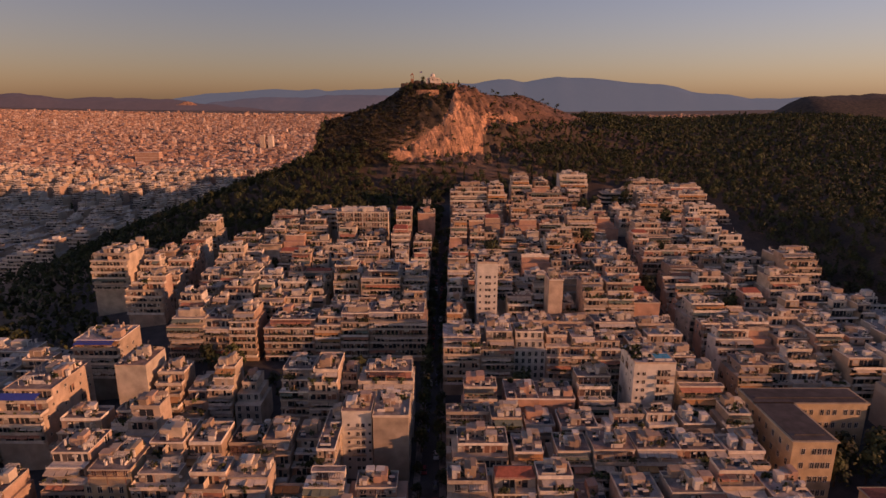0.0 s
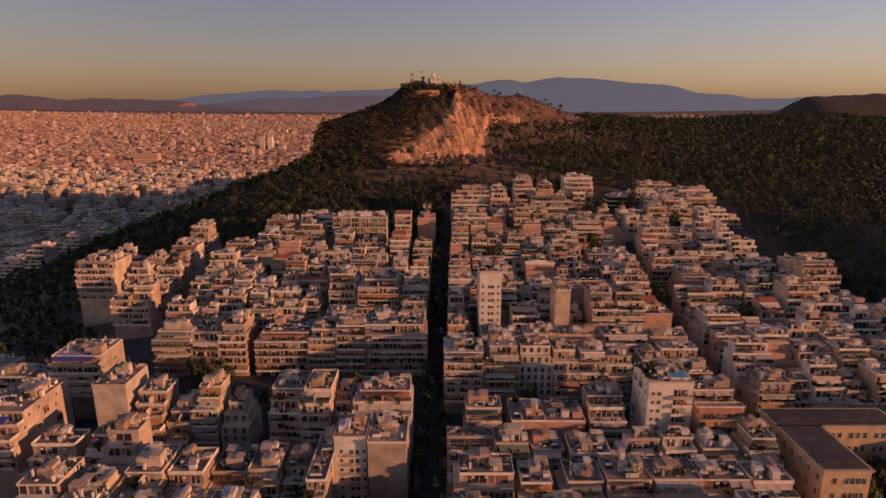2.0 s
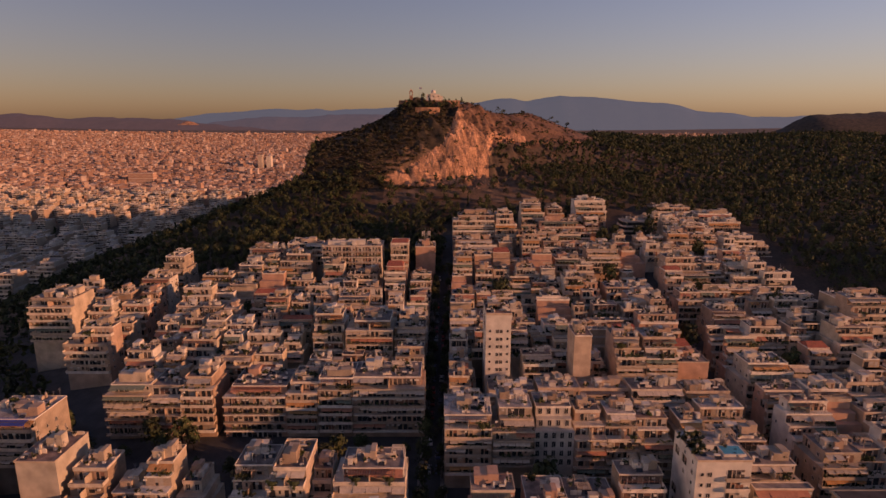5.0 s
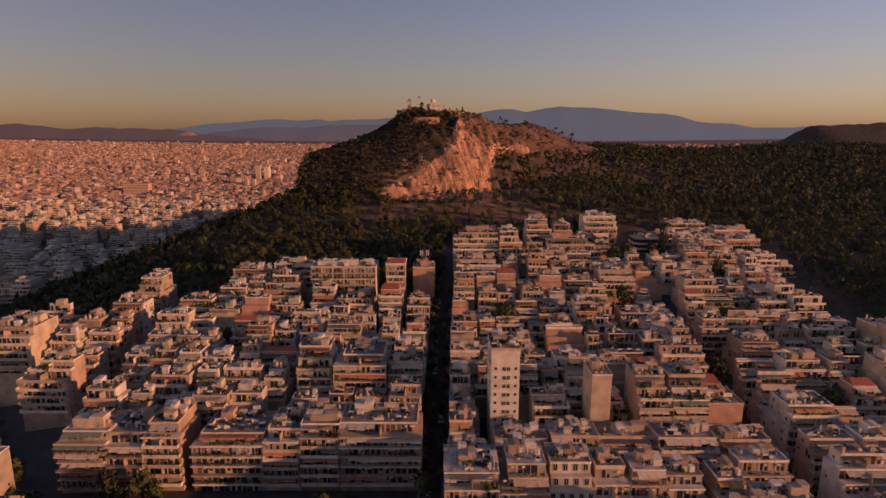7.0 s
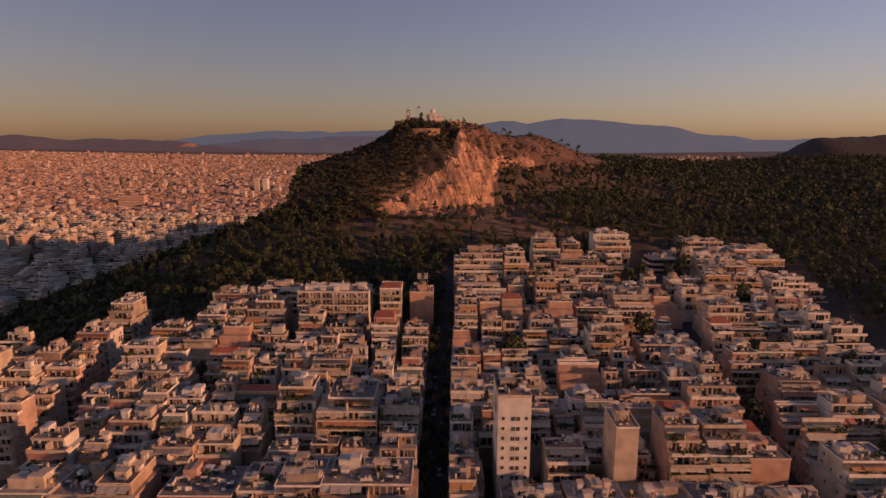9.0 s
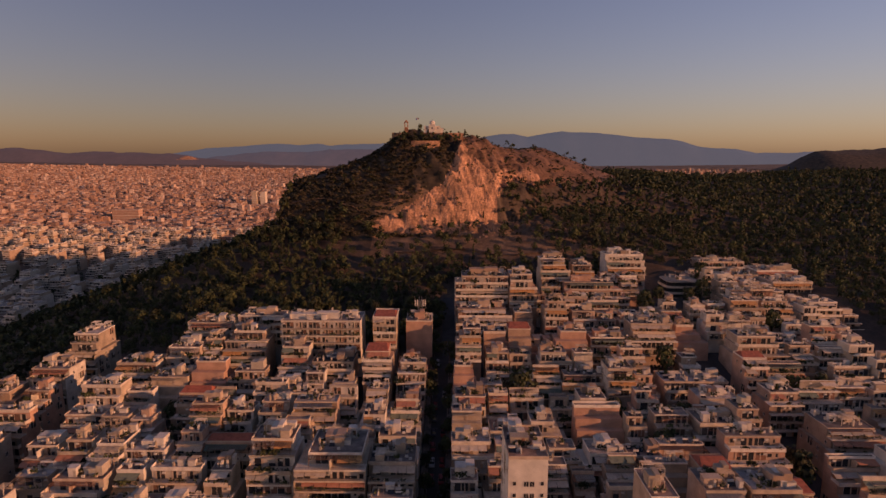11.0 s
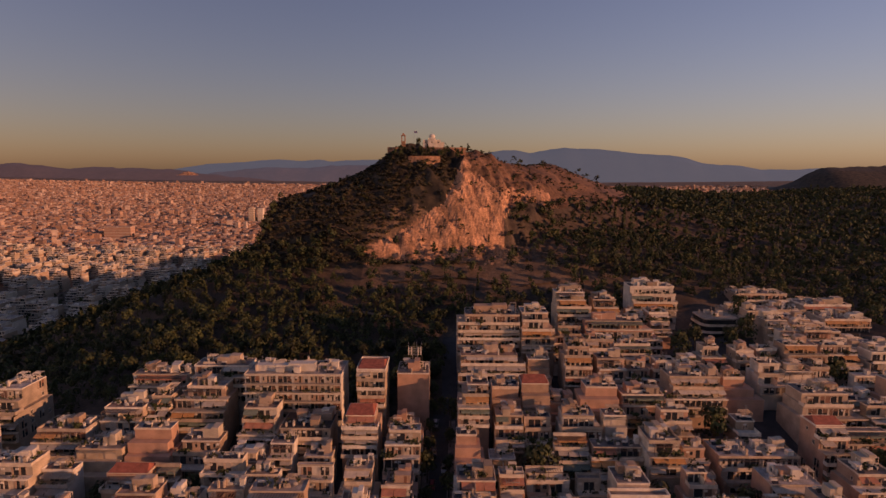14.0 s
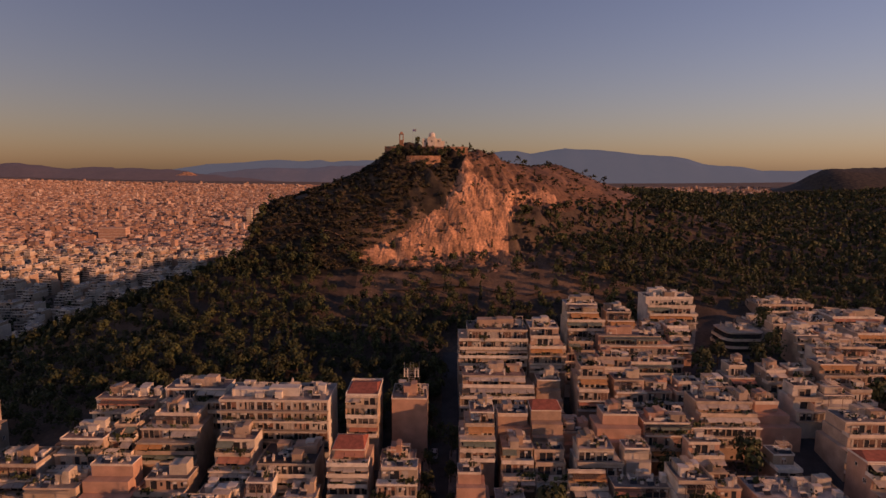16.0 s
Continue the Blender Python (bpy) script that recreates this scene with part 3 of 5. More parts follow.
        for xx in np.arange(px0, px1, 0.7):
            pg.box(xx, xx + 0.1, y0p - 0.2, off + 0.05, zp + 2.75, zp + 2.88)
        part("pergola", pg.mesh("pergola", SHUTTER), hold)["kind"] = "stuff"
    # windows, balconies, awnings, storey by storey
    first = max(0, n - vis)
    for k in range(first, n):
        o, a, b = levels[k]
        z = k * fh
        ww = b - a
        stepped = k >= low
        if not blank:
            bays = max(1, int(round(ww / (5.4 if kind != 3 else 2.7))))
            if band and kind != 3 and r.random() < 0.8:
                part("window", band_mesh(max(2, ww - r.choice((1.0, 2.5, 4.0))), r.randrange(3)), hold, ((a + b) / 2, o, z + 0.08))
                bays = 0
            for i in range(bays):
                x = a + ww * (i + 0.5) / bays
                me = WINDOWS[r.choice((0, 1, 3)) if ww / bays > 4.9 else 4] if kind != 3 else TALLWIN
                part("window", me, hold, (x, o, z + 0.08 if kind != 3 else z + 0.6))
            if kind != 3 and k > 0:
                if stepped:
                    po, pa_, pb = levels[k - 1]
                    dd = o - po + (1.2 if po == 0 else 0.6)
                    part("balcony", balcony_mesh(pb - pa_, dd, r.choice((0, 1)), r.choice((0, 1, 3, 3))), hold, ((pa_ + pb) / 2, o, z + 0.06))
                    if r.random() < 0.36:
                        for q in range(r.randint(1, 2)):
                            part("planter", SHRUBS[r.randrange(4)], hold, (r.uniform(pa_ + 1, pb - 1), o - dd + 0.5, z + 0.3))["kind"] = "stuff"
                else:
                    part("balcony", balcony_mesh(ww - r.choice((0, 0, 0.6)), r.choice((1.5, 1.8)), kind, r.choice((0, 1, 2, 3))), hold, ((a + b) / 2, o, z))
                if r.random() < awn:
                    aw = ww * r.choice((0.45, 0.9, 0.9))
                    part("awning", awning_mesh(aw, 1.9 if not stepped else 2.4, r.randrange(3)), hold, ((a + b) / 2 + r.choice((-1, 1)) * (ww - aw) / 2, o - 0.02, z + fh - 0.25))
        if side:
            xs = b if side > 0 else a
            bays = max(1, int((d - o) / 4.2))
            for i in range(bays):
                if r.random() < 0.62:
                    part("window", r.choice((SMALLWIN, WINDOWS[2], WINDOWS[4])), hold, (xs, o + (d - o) * (i + 0.5) / bays, z + 0.5), rz=side * math.pi / 2)
    return hold


def flat_front(hold, w, h, cols, storey=3.05, skip=1):
    """Window columns on a flat facade: (place across, window mesh, height over the floor)."""
    n = int(h / storey)
    for k in range(skip, n):
        for x, me, dz in cols:
            part("window", me, hold, (x, 0, k * storey + dz))


TAKEN = []


def put(x0, x1, yf, yb, top, **kw):
    TAKEN.append((x0, x1, yf, yb))
    return apartment(x0, x1, yf, yb, top, **kw)


def rounded(x0, x1, y0, y1, rad, n=7):
    """Outline of a rectangle with round corners, counter-clockwise."""
    pts = []
    for cx_, cy_, a0 in ((x1 - rad, y1 - rad, 0), (x0 + rad, y1 - rad, 90), (x0 + rad, y0 + rad, 180), (x1 - rad, y0 + rad, 270)):
        for i in range(n):
            a = radians(a0 + 90 * i / (n - 1))
            pts.append((cx_ + rad * math.cos(a), cy_ + rad * math.sin(a)))
    return pts


def prism(g, pts, z0, z1, mi=0):
    k, n = len(g.v), len(pts)
    g.v += [(x, y, z0) for x, y in pts] + [(x, y, z1) for x, y in pts]
    for i in range(n):
        j = (i + 1) % n
        g.f.append((k + i, k + j, k + n + j, k + n + i))
    g.f += [tuple(range(k + n - 1, k - 1, -1)), tuple(range(k + n, k + 2 * n))]
    g.m += [mi] * (n + 2)


def rounded_apartment(x0, x1, yf, yb, top, storeys, step, label):
    """Modern block whose balconies run round the corners in curved bands."""
    TAKEN.append((x0, x1, yf, yb))
    hold = tagged(new("apartment_building"), label, "building", "apartment blocks")
    g0 = gz((x0 + x1) / 2, (yf + yb) / 2) - 4
    hold.location = ((x0 + x1) / 2, yf, g0)
    w, d, h = x1 - x0, yb - yf, top - g0
    q = random.Random(int(x0 * 3 + top))
    core, glass = Geo(), Geo()
    for k in range(storeys + 1):
        z = h - 3.1 * (storeys - k)
        ins = step * k
        a, b, f = -w / 2 + ins, w / 2 - ins * 0.6, ins
        lo = 0 if k == 0 else z - 3.1
        prism(core, rounded(a + 1.5, b - 1.2, f + 1.5, d - 0.3, 3.2), lo, z)
        prism(glass, rounded(a + 1.42, b - 1.12, f + 1.42, d - 0.25, 3.2), z - 2.4, z - 0.45)
        slab = Geo()
        prism(slab, rounded(a, b, f, d, 4.4), z - 3.2, z - 3.0)
        outer, inner = rounded(a, b, f, d, 4.4), rounded(a + 0.15, b - 0.15, f + 0.15, d - 0.15, 4.3)
        n = len(outer)
        for i in range(n):
            j = (i + 1) % n
            (p, q0), (r0, s0) = outer[i], outer[j]
            (p1, q1), (r1, s1) = inner[i], inner[j]
            slab.quad((p, q0, z - 3.0), (r0, s0, z - 3.0), (r0, s0, z - 2.15), (p, q0, z - 2.15))
            slab.quad((r1, s1, z - 3.0), (p1, q1, z - 3.0), (p1, q1, z - 2.15), (r1, s1, z - 2.15))
            slab.quad((p, q0, z - 2.15), (r0, s0, z - 2.15), (r1, s1, z - 2.15), (p1, q1, z - 2.15))
        for i in range(3):
            leaves(slab, q, q.uniform(a + 3, b - 3), f + 0.6, z - 2.4, 0.8, 0.2, 0.4, 12, 1, 0.25)
        part("balcony", slab.mesh("balcony", BALC, NEEDLE), hold)
    part("wall", core.mesh("wall", PLASTER), hold)
    part("window_band", glass.mesh("window_band", GLASS), hold)
    ro = Geo()
    ins = step * storeys
    prism(ro, rounded(-w / 2 + ins + 0.9, w / 2 - ins * 0.6 - 0.7, ins + 0.9, d - 0.2, 3.4), h, h + 0.25)
    part("roof", ro.mesh("roof", BALC), hold)
    cl = Geo()
    clutter(cl, q, -w / 2 + ins + 2.4, w / 2 - ins - 2.4, ins + 2.4, d - 1.5, h + 0.25, 14)
    cl_ob = part("roof_clutter", cl.mesh("roof_clutter", BALC, METAL, WHITE, NEEDLE, GLASS), hold)
    cl_ob["kind"] = "stuff"


TAKEN.append((103, 140, 408, 428.5))
rounded_apartment(117, 138, 429, 447, 184, 4, 0.4, "modern apartment block with white curved balcony bands")
# blocks south of the cross street, west side
put(-57.3, -46.9, 188, 203, 157.3, vis=5)
put(-46.7, -36.8, 186, 203, 158.6, vis=5, setbacks=1)
put(-36.6, -30.2, 191, 203, 154.5, vis=4)
put(-30.0, -10.5, 187, 203, 156.5, vis=5, side=1, label="corner apartment block with planted roof terrace")
nb = put(-31.8, -22.5, 165.5, 178, 156.4, wall=WHITE, blank=True, setbacks=0, side=0, label="white apartment block with small balconies")
flat_front(nb, 9.3, 24, [(-2.6, SMALLWIN, 0.9), (0.3, WINDOWS[2], 0.6), (1.9, WINDOWS[2], 0.6), (4.0, SMALLWIN, 0.9)])
for k in (3, 4, 5, 6):
    part("balcony", balcony_mesh(4.5, 0.9, 2), nb, (0.6, 0, k * 3.05 + 0.1))
put(-21.9, -10.8, 164, 180, 155.4, wall=PLASTER, blank=True, setbacks=0, side=1, vis=6, label="apartment block with a blank pale party wall")
put(-74.1, -64.9, 189, 203, 151, kind=3, vis=4)
put(-92.2, -83.6, 184, 203, 149.4, vis=5, setbacks=3)
put(-83.4, -75.0, 190, 203, 157.0, vis=6)
put(-103.0, -92.6, 186.5, 203, 155, vis=5, setbacks=3)
put(-116, -105, 191, 206, 159.6, blank=True, setbacks=0, label="apartment block with a tall blank wall")
bluebld = put(-145, -127.2, 213.5, 231, 158.6, vis=5, setbacks=1, side=1, label="apartment block with blue roof awning")
put(-55, -46.3, 153, 172, 149.4, vis=5, setbacks=3)
put(-46.1, -37.4, 154, 172, 148.0, vis=5, setbacks=3)
put(-37.2, -31.9, 150.5, 176, 151, vis=5, side=1, setbacks=1)
put(-87, -76.3, 150, 168, 152, vis=5, setbacks=2)
put(-76.1, -66.2, 152, 168, 150.5, vis=5, setbacks=2)
put(-66.0, -55.2, 158, 172, 147.5, vis=4, setbacks=1, dark=True)
put(-111.5, -99.2, 143, 160, 153, vis=5, side=1, setbacks=2)
put(-99.0, -87.2, 141, 160, 150.5, vis=5, kind=3, wall=YELLOW, setbacks=1)
put(-146, -130, 172, 200, 157, vis=5, side=1, setbacks=2, label="apartment block with long blue awnings on the top floor")
# first row of the western block
for a, b, z, kw in ((-120, -104.7, 157.6, {}), (-104.5, -93.2, 156.9, {}), (-93, -81.5, 160.2, {}), (-78.2, -56, 157.3, dict(wall=PINK)), (-55.8, -44.6, 158.4, {}), (-44.4, -32.4, 160, {}), (-32.2, -6.8, 160.4, dict(side=1))):
    put(a, b, 240, 256, z, vis=6, setbacks=kw.pop("setbacks", 1), **kw)
put(-39.4, -20.5, 272, 288, 170.0, vis=6, awn=0.6, setbacks=1)
put(-53.7, -41, 275.5, 290, 170.6, vis=6, wall=WHITE)
put(-65, -33.2, 354, 368, 184.2, wall=WHITE, vis=5, setbacks=0, kind=1, awn=0, band=False, label="long white four-storey building with a flat roof")
put(-15.3, -4.6, 361, 373, 182.4, blank=True, side=1, setbacks=0, wall=PINK, label="salmon-coloured block with blank wall and roof antennas")
put(-30.1, -19.2, 336.5, 348, 176.8, tiles=True, vis=4, setbacks=1, label="apartment block with a red clay-tiled roof")
put(-28.5, -19, 357, 370, 184.5, tiles=True, vis=4, setbacks=0)
put(-87, -70.2, 349, 362, 179.2, vis=4, awn=0.9)
put(-62.7, -50.9, 340, 352, 176.3, vis=4, awn=0.7)
put(-107.3, -95.1, 341, 354, 175.4, vis=4)
put(-150, -138, 350, 367, 178, vis=5, side=1, setbacks=2, roofhouse=False)
put(-184, -165, 296, 314, 172, vis=6, setbacks=1)
put(-124, -108.5, 334, 348, 171.5, vis=4, awn=0.9, setbacks=2)
put(-94.9, -87.3, 347, 360, 177, vis=4, awn=0.8)
put(-107, -88, 361, 372, 180.5, vis=4, setbacks=1, awn=0.6)
put(-86.5, -66, 363, 374, 183, vis=4, setbacks=1)
put(-49.5, -34, 339, 351, 172.5, vis=4, dark=True, setbacks=0)
put(138, 150, 446, 461, 183.5, vis=4, setbacks=2)
put(150.2, 164, 449, 463, 181.5, vis=4, setbacks=2)
put(164.2, 177.8, 451, 464, 183.5, vis=4, setbacks=2)
put(178.5, 202, 454, 468, 185.5, vis=4, setbacks=2)
# east side, south rows
for a, b, z, kw in ((0.2, 14.9, 160, dict(side=-1, setbacks=1)), (15.1, 28.1, 161.8, {}), (28.3, 41, 160.6, dict(kind=3)), (41.2, 51, 158, {}), (51.2, 61.6, 157.6, {}), (61.8, 72.6, 156.3, {}), (72.8, 84, 155, {})):
    put(a, b, 213.5 if a < 28 else 216, 230, z, vis=6, **kw)
wt = put(66, 80.4, 186, 201, 163.2, wall=WHITE, blank=True, setbacks=0, vis=8, side=-1, roofhouse=False, label="tall white apartment tower with a roof pool")
wt_top = 163.2 - wt.location.z
flat_front(wt, 14.4, 29, [(-3.6, WINDOWS[2], 0.7), (3.2, WINDOWS[0], 0.4), (-5.6, SMALLWIN, 0.9)])
for k in range(9):
    part("planter", SHRUBS[k % 4], wt, (-6.2 + (k % 3) * 1.6, 3 + k * 1.1, 0.3 + wt_top))["kind"] = "stuff"
for k in range(2, 9):
    part("balcony", balcony_mesh(6.5, 1.1, 0), wt, (3.6, 0, k * 3.05 + 0.05))
put(6.8, 19, 183, 196, 152.4, vis=3, wall=PINK, side=-1)
put(22, 33, 184, 198, 150.6, blank=True, wall=PINK, setbacks=0)
put(33.3, 46, 185, 198, 150.0, blank=True, wall=PINK, setbacks=0)
put(48, 60, 187, 199, 155, vis=5, side=1, awn=0.8)
for a, b, z in ((2.6, 19.3, 150.8), (19.5, 32, 148.4), (32.2, 44, 148.8), (44.2, 57, 150), (57.2, 71, 149.6), (71.2, 85, 149), (85.2, 97, 148)):
    put(a, b, 150, 165, z, vis=6, side=-1 if a < 3 else 0, awn=0.7, setbacks=2)
st = put(15.8, 25.2, 256, 272, 179.3, wall=WHITE, blank=True, setbacks=0, vis=7, side=-1, label="slim white apartment tower")
flat_front(st, 9.4, 36, [(-3.2, SMALLWIN, 0.9), (-0.4, WINDOWS[2], 0.6), (1.0, WINDOWS[2], 0.6), (3.4, SMALLWIN, 0.9)], skip=4)
put(64.8, 76, 255, 270, 168.6, vis=6)
put(76.2, 88.4, 255.5, 270, 168.4, vis=6)
put(47.7, 54, 250, 262, 173.2, blank=True, wall=PLASTER, setbacks=0, label="white building with a blank end wall")
put(88.6, 101, 257, 270, 160, blank=True, wall=PINK, setbacks=0)
for a, b, z, y0 in ((16, 33, 156.2, 238), (33.2, 48, 157.4, 237), (48.2, 66, 156.0, 238.5), (66.2, 84, 157.0, 237.5), (84.2, 101, 155.8, 238)):
    put(a, b, y0, 249, z, vis=3, awn=0.9, setbacks=1, label="low apartment block with broad terrace awnings")
put(82, 105.6, 329, 344, 167.2, vis=4, awn=0.5)
put(5.1, 15, 347, 360, 182, vis=4, side=-1)
put(5.8, 31.3, 381, 394, 181, vis=4, side=-1)
put(5.6, 30.8, 397, 412, 193.4, vis=5, side=-1, setbacks=1)
put(31, 44, 394, 410, 194.4, vis=5)
put(45.5, 55.4, 379, 392, 185, vis=4)
put(60, 92, 408, 420, 187.6, vis=4, wall=PINK)
put(50, 66, 420, 435, 197.0, vis=5, setbacks=3, awn=0.7, side=1)
put(66.2, 80, 424, 437, 193.5, vis=4, setbacks=2, kind=0)
put(89.3, 110.1, 440, 455, 196, vis=5, wall=WHITE)
put(151.5, 178, 465, 480, 188, vis=5)
put(178.5, 200, 437, 452, 182.5, vis=4)
put(97.9, 113.4, 367, 380, 177, vis=4, blank=True, wall=PINK)
put(76.2, 97.6, 362, 376, 179.5, vis=4)
put(118.5, 140, 354, 368, 177, vis=4)
put(119.7, 142, 295, 312, 165.5, vis=6, side=-1)
put(112.4, 133, 250, 266, 160, vis=6, side=-1, awn=0.6)
put(176.8, 194, 288, 302, 174, vis=6)
put(159, 176, 271, 285, 167.3, vis=5)


# ---- infill: the rest of the blocks, row by row ----
def roof_level(x, y):
    return float(np.interp(y, (110, 150, 185, 215, 245, 265, 290, 330, 350, 380, 400, 440, 480), (148, 150, 153.5, 156.5, 158.5, 163, 167, 172.5, 177, 181, 186, 187, 188))) - max(x - 145, 0) * 0.22 * min(max((y - 310) / 60, 0), 1)


def block(g, x0, x1, yf, yb, top, r):
    """An apartment block of the joined rest: body, set-back floors, slabs with fronts, openings, awnings, cluttered roof."""
    g0 = gz((x0 + x1) / 2, (yf + yb) / 2) - 3
    n = max(2, int((top - g0) / 3.05))
    a, b, o = x0, x1, yf
    sets = r.choice((0, 1, 2, 2, 3)) if yb - yf > 8 else 0
    g.box(x0, x1, yf, yb, g0, top - 3.05 * sets)
    paint = r.choice((0, 0, 0, 4))
    for k in range(min(n, 6)):
        z = top - 3.05 * (min(n, 6) - k)
        step = k >= min(n, 6) - sets
        po, pa_, pb = o, a, b
        if step:
            o += r.uniform(1.6, 2.6)
            a += r.choice((0, 0, 0.8, 2)) if b - a > 8 else 0
            b -= r.choice((0, 0, 0.8, 2)) if b - a > 8 else 0
            g.box(a, b, o, yb, z, z + 3.05)
        front = (po if step else o) - 1.4
        g.box(pa_, pb, front, o, z - 0.18, z, 2)
        g.box(pa_, pb, front, front + 0.12, z, z + r.choice((0.4, 0.9, 0.95)), 2)
        x = a + 0.5
        while x < b - 1.5:
            w = min(r.choice((1.0, 1.6, 2.4)), b - 0.5 - x)
            low = r.choice((0.05, 0.05, 0.9))
            g.box(x, x + w, o - 0.06, o, z + low, z + 2.35, r.choice((1, 1, 1, 7)))
            x += w + r.choice((0.25, 0.6, 1.2))
        if r.random() < 0.35:
            l = (b - a) * r.uniform(0.4, 0.9)
            xa = r.uniform(a, b - l)
            g.quad((xa, o - 2.0, z + 2.0), (xa + l, o - 2.0, z + 2.0), (xa + l, o, z + 2.75), (xa, o, z + 2.75), 8)
        if r.random() < 0.25:
            leaves(g, r, r.uniform(pa_ + 1, pb - 1), front + 0.4, z + 0.8, 1.0, 0.2, 0.4, 14, 5, 0.3)
    g.box(a, b, o - 0.1, o + 0.1, top, top + 0.4, 2)
    g.box(a, a + 0.15, o, yb, top, top + 0.4, 2)
    g.box(b - 0.15, b, o, yb, top, top + 0.4, 2)
    g.box(a + 0.15, b - 0.15, o + 0.1, yb, top, top + 0.06, 9)
    w = min(r.uniform(2.5, 5), b - a - 2)
    sx = r.uniform(a + 0.8, b - 0.8 - w)
    sy = min(o + r.uniform(2, 5), yb - 3.2)
    g.box(sx, sx + w, sy, sy + 3, top, top + r.uniform(2.0, 2.8), paint)
    if yf < 460 and x0 > -300:
        clutter(g, r, a + 0.3, b - 0.3, o + 0.3, yb - 0.3, top + 0.06, 9, 2)


REST = Geo()


def infill(xa, xb, ya, yb, seed, step=14.0, drop=0.0, inside=None, follow=False, vis=3, joined=None):
    r = random.Random(seed)
    y = ya
    while y + step * 0.7 < yb:
        dep = step * r.uniform(0.78, 0.95)
        left = xa(y) if callable(xa) else xa
        right = xb(y) if callable(xb) else xb
        x = left
        while x < right - 6:
            wid = min(r.uniform(9, 16), right - x)
            if right - x - wid < 6:
                wid = right - x
            jy = y + r.uniform(-1.5, 1.5)
            ok = False
            for wt_, dp_, sh_ in ((wid, dep, 0), (9.0, dep, 0), (wid, 8.5, 0), (wid, 8.5, 4.5), (7.0, 8.5, 2.0)):
                wt_ = min(wt_, right - x)
                box = (x + 0.1, x + wt_ - 0.1, jy + sh_, jy + sh_ + dp_)
                if wt_ > 5.5 and not any(box[0] < t[1] and box[1] > t[0] and box[2] < t[3] + 0.2 and box[3] > t[2] - 0.2 for t in TAKEN):
                    ok, wid = True, wt_
                    break
            if not ok:
                x += 2.5
                continue
            if ok and (inside is None or inside((box[0] + box[1]) / 2, jy)):
                top = (gz((box[0] + box[1]) / 2, jy) + r.uniform(15, 22)) if follow else roof_level(x, jy) + r.choice((-1.0, 0, 0)) * 3 + r.uniform(-2.8, 2.6) - drop
                sd = -1 if abs(x - left) < 0.2 and left > 0 else (1 if right - x - wid < 0.2 and right < 0 else 0)
                if joined and joined((box[0] + box[1]) / 2, jy):
                    TAKEN.append(box)
                    block(REST, *box, top, r)
                    x += wid
                    continue
                put(*box, top, vis=vis + (3 if sd else 0), side=sd, tiles=r.random() < 0.05, setbacks=r.choice((1, 2, 2, 3, 3)), blank=r.random() < 0.12, awn=r.choice((0.2, 0.5, 0.8)), wall=r.choice((None, None, None, WHITE, PINK, None)))
            x += wid
        y += step


street_l = lambda y: -9.5 + (y - 165) * 0.02
street_r = lambda y: 1.0 + max(0, y - 215) * 0.024
park_edge = lambda y: -190 + max(306 - y, 0) * 0.93
forest_edge = lambda y: float(np.interp(y, (250, 280, 300, 340, 400, 440, 470), (216, 208, 197, 189, 192, 197, 202)))
COURT = ((68, 371), (66, 350), (89, 352), (107, 290), (106, 340), (107, 384), (143, 446), (88, 398), (45, 300), (60, 318), (35, 268), (-60, 262), (-88, 300), (-30, 310), (-100, 262), (-70, 322), (130, 330), (150, 300), (150, 385), (62, 206), (84, 203), (-40, 182), (-78, 178), (100, 409), (110, 418), (124, 415), (133, 421), (96, 396), (84, 318), (70, 300), (28, 330), (-45, 326), (-95, 322), (140, 270), (30, 205), (146, 340), (160, 320))
for tx, ty in COURT:
    TAKEN.append((tx - 2.6, tx + 2.6, ty - 2.6, ty + 2.6))
infill(lambda y: -125 if y < 335 else -108, street_l, 258, 372, 11)
infill(-125, street_l, 120, 150, 12, step=15)
infill(-125, -35, 166, 186, 13, step=16)
infill(-188, -138, 232, 345, 14, vis=3, drop=1.5, inside=lambda x, y: (x * 3.1 + y * 1.7) % 7 < 5.8 and x > park_edge(y) + 6, joined=lambda x, y: x < -172)
infill(-262, -150, 135, 232, 15, drop=4, vis=3, joined=lambda x, y: True)
infill(street_r, 101, 229, 376, 16, vis=3)
infill(street_r, 100, 166, 186, 17, step=15)
infill(84, 101, 180, 236, 18)
infill(street_r, 100, 118, 150, 19, step=15)
TAKEN.append((104, 150, 155, 200))
TAKEN.append((118, 158, 124, 156))
infill(113, forest_edge, 206, 452, 20, inside=lambda x, y: x < forest_edge(y) - 8, joined=lambda x, y: x > 160)
infill(32, 112, 377, 440, 25, step=15)
infill(113, 200, 396, 436, 21, joined=lambda x, y: x > 155)
infill(160, 216, 130, 206, 23, joined=lambda x, y: True)
infill(-640, -262, 440, 660, 22, step=20, follow=True, joined=lambda x, y: True, inside=lambda x, y: (x * 7 + y * 3) % 5 < 3.0 and x < -296 + (y - 440) * 0.12)
infill(-1000, -270, 660, 1250, 24, step=21, follow=True, joined=lambda x, y: True, inside=lambda x, y: (x * 7 + y * 3) % 5 < 2.0 and x < -270 - (y - 640) * 0.1)
FARBODY = mat("far_facade", (0.433, 0.344, 0.246), spread=[(0.515, 0.433, 0.326), (0.412, 0.295, 0.202), (0.566, 0.492, 0.388), (0.371, 0.276, 0.185)], island=True, scale=0.2, amount=0.12, bump=0)
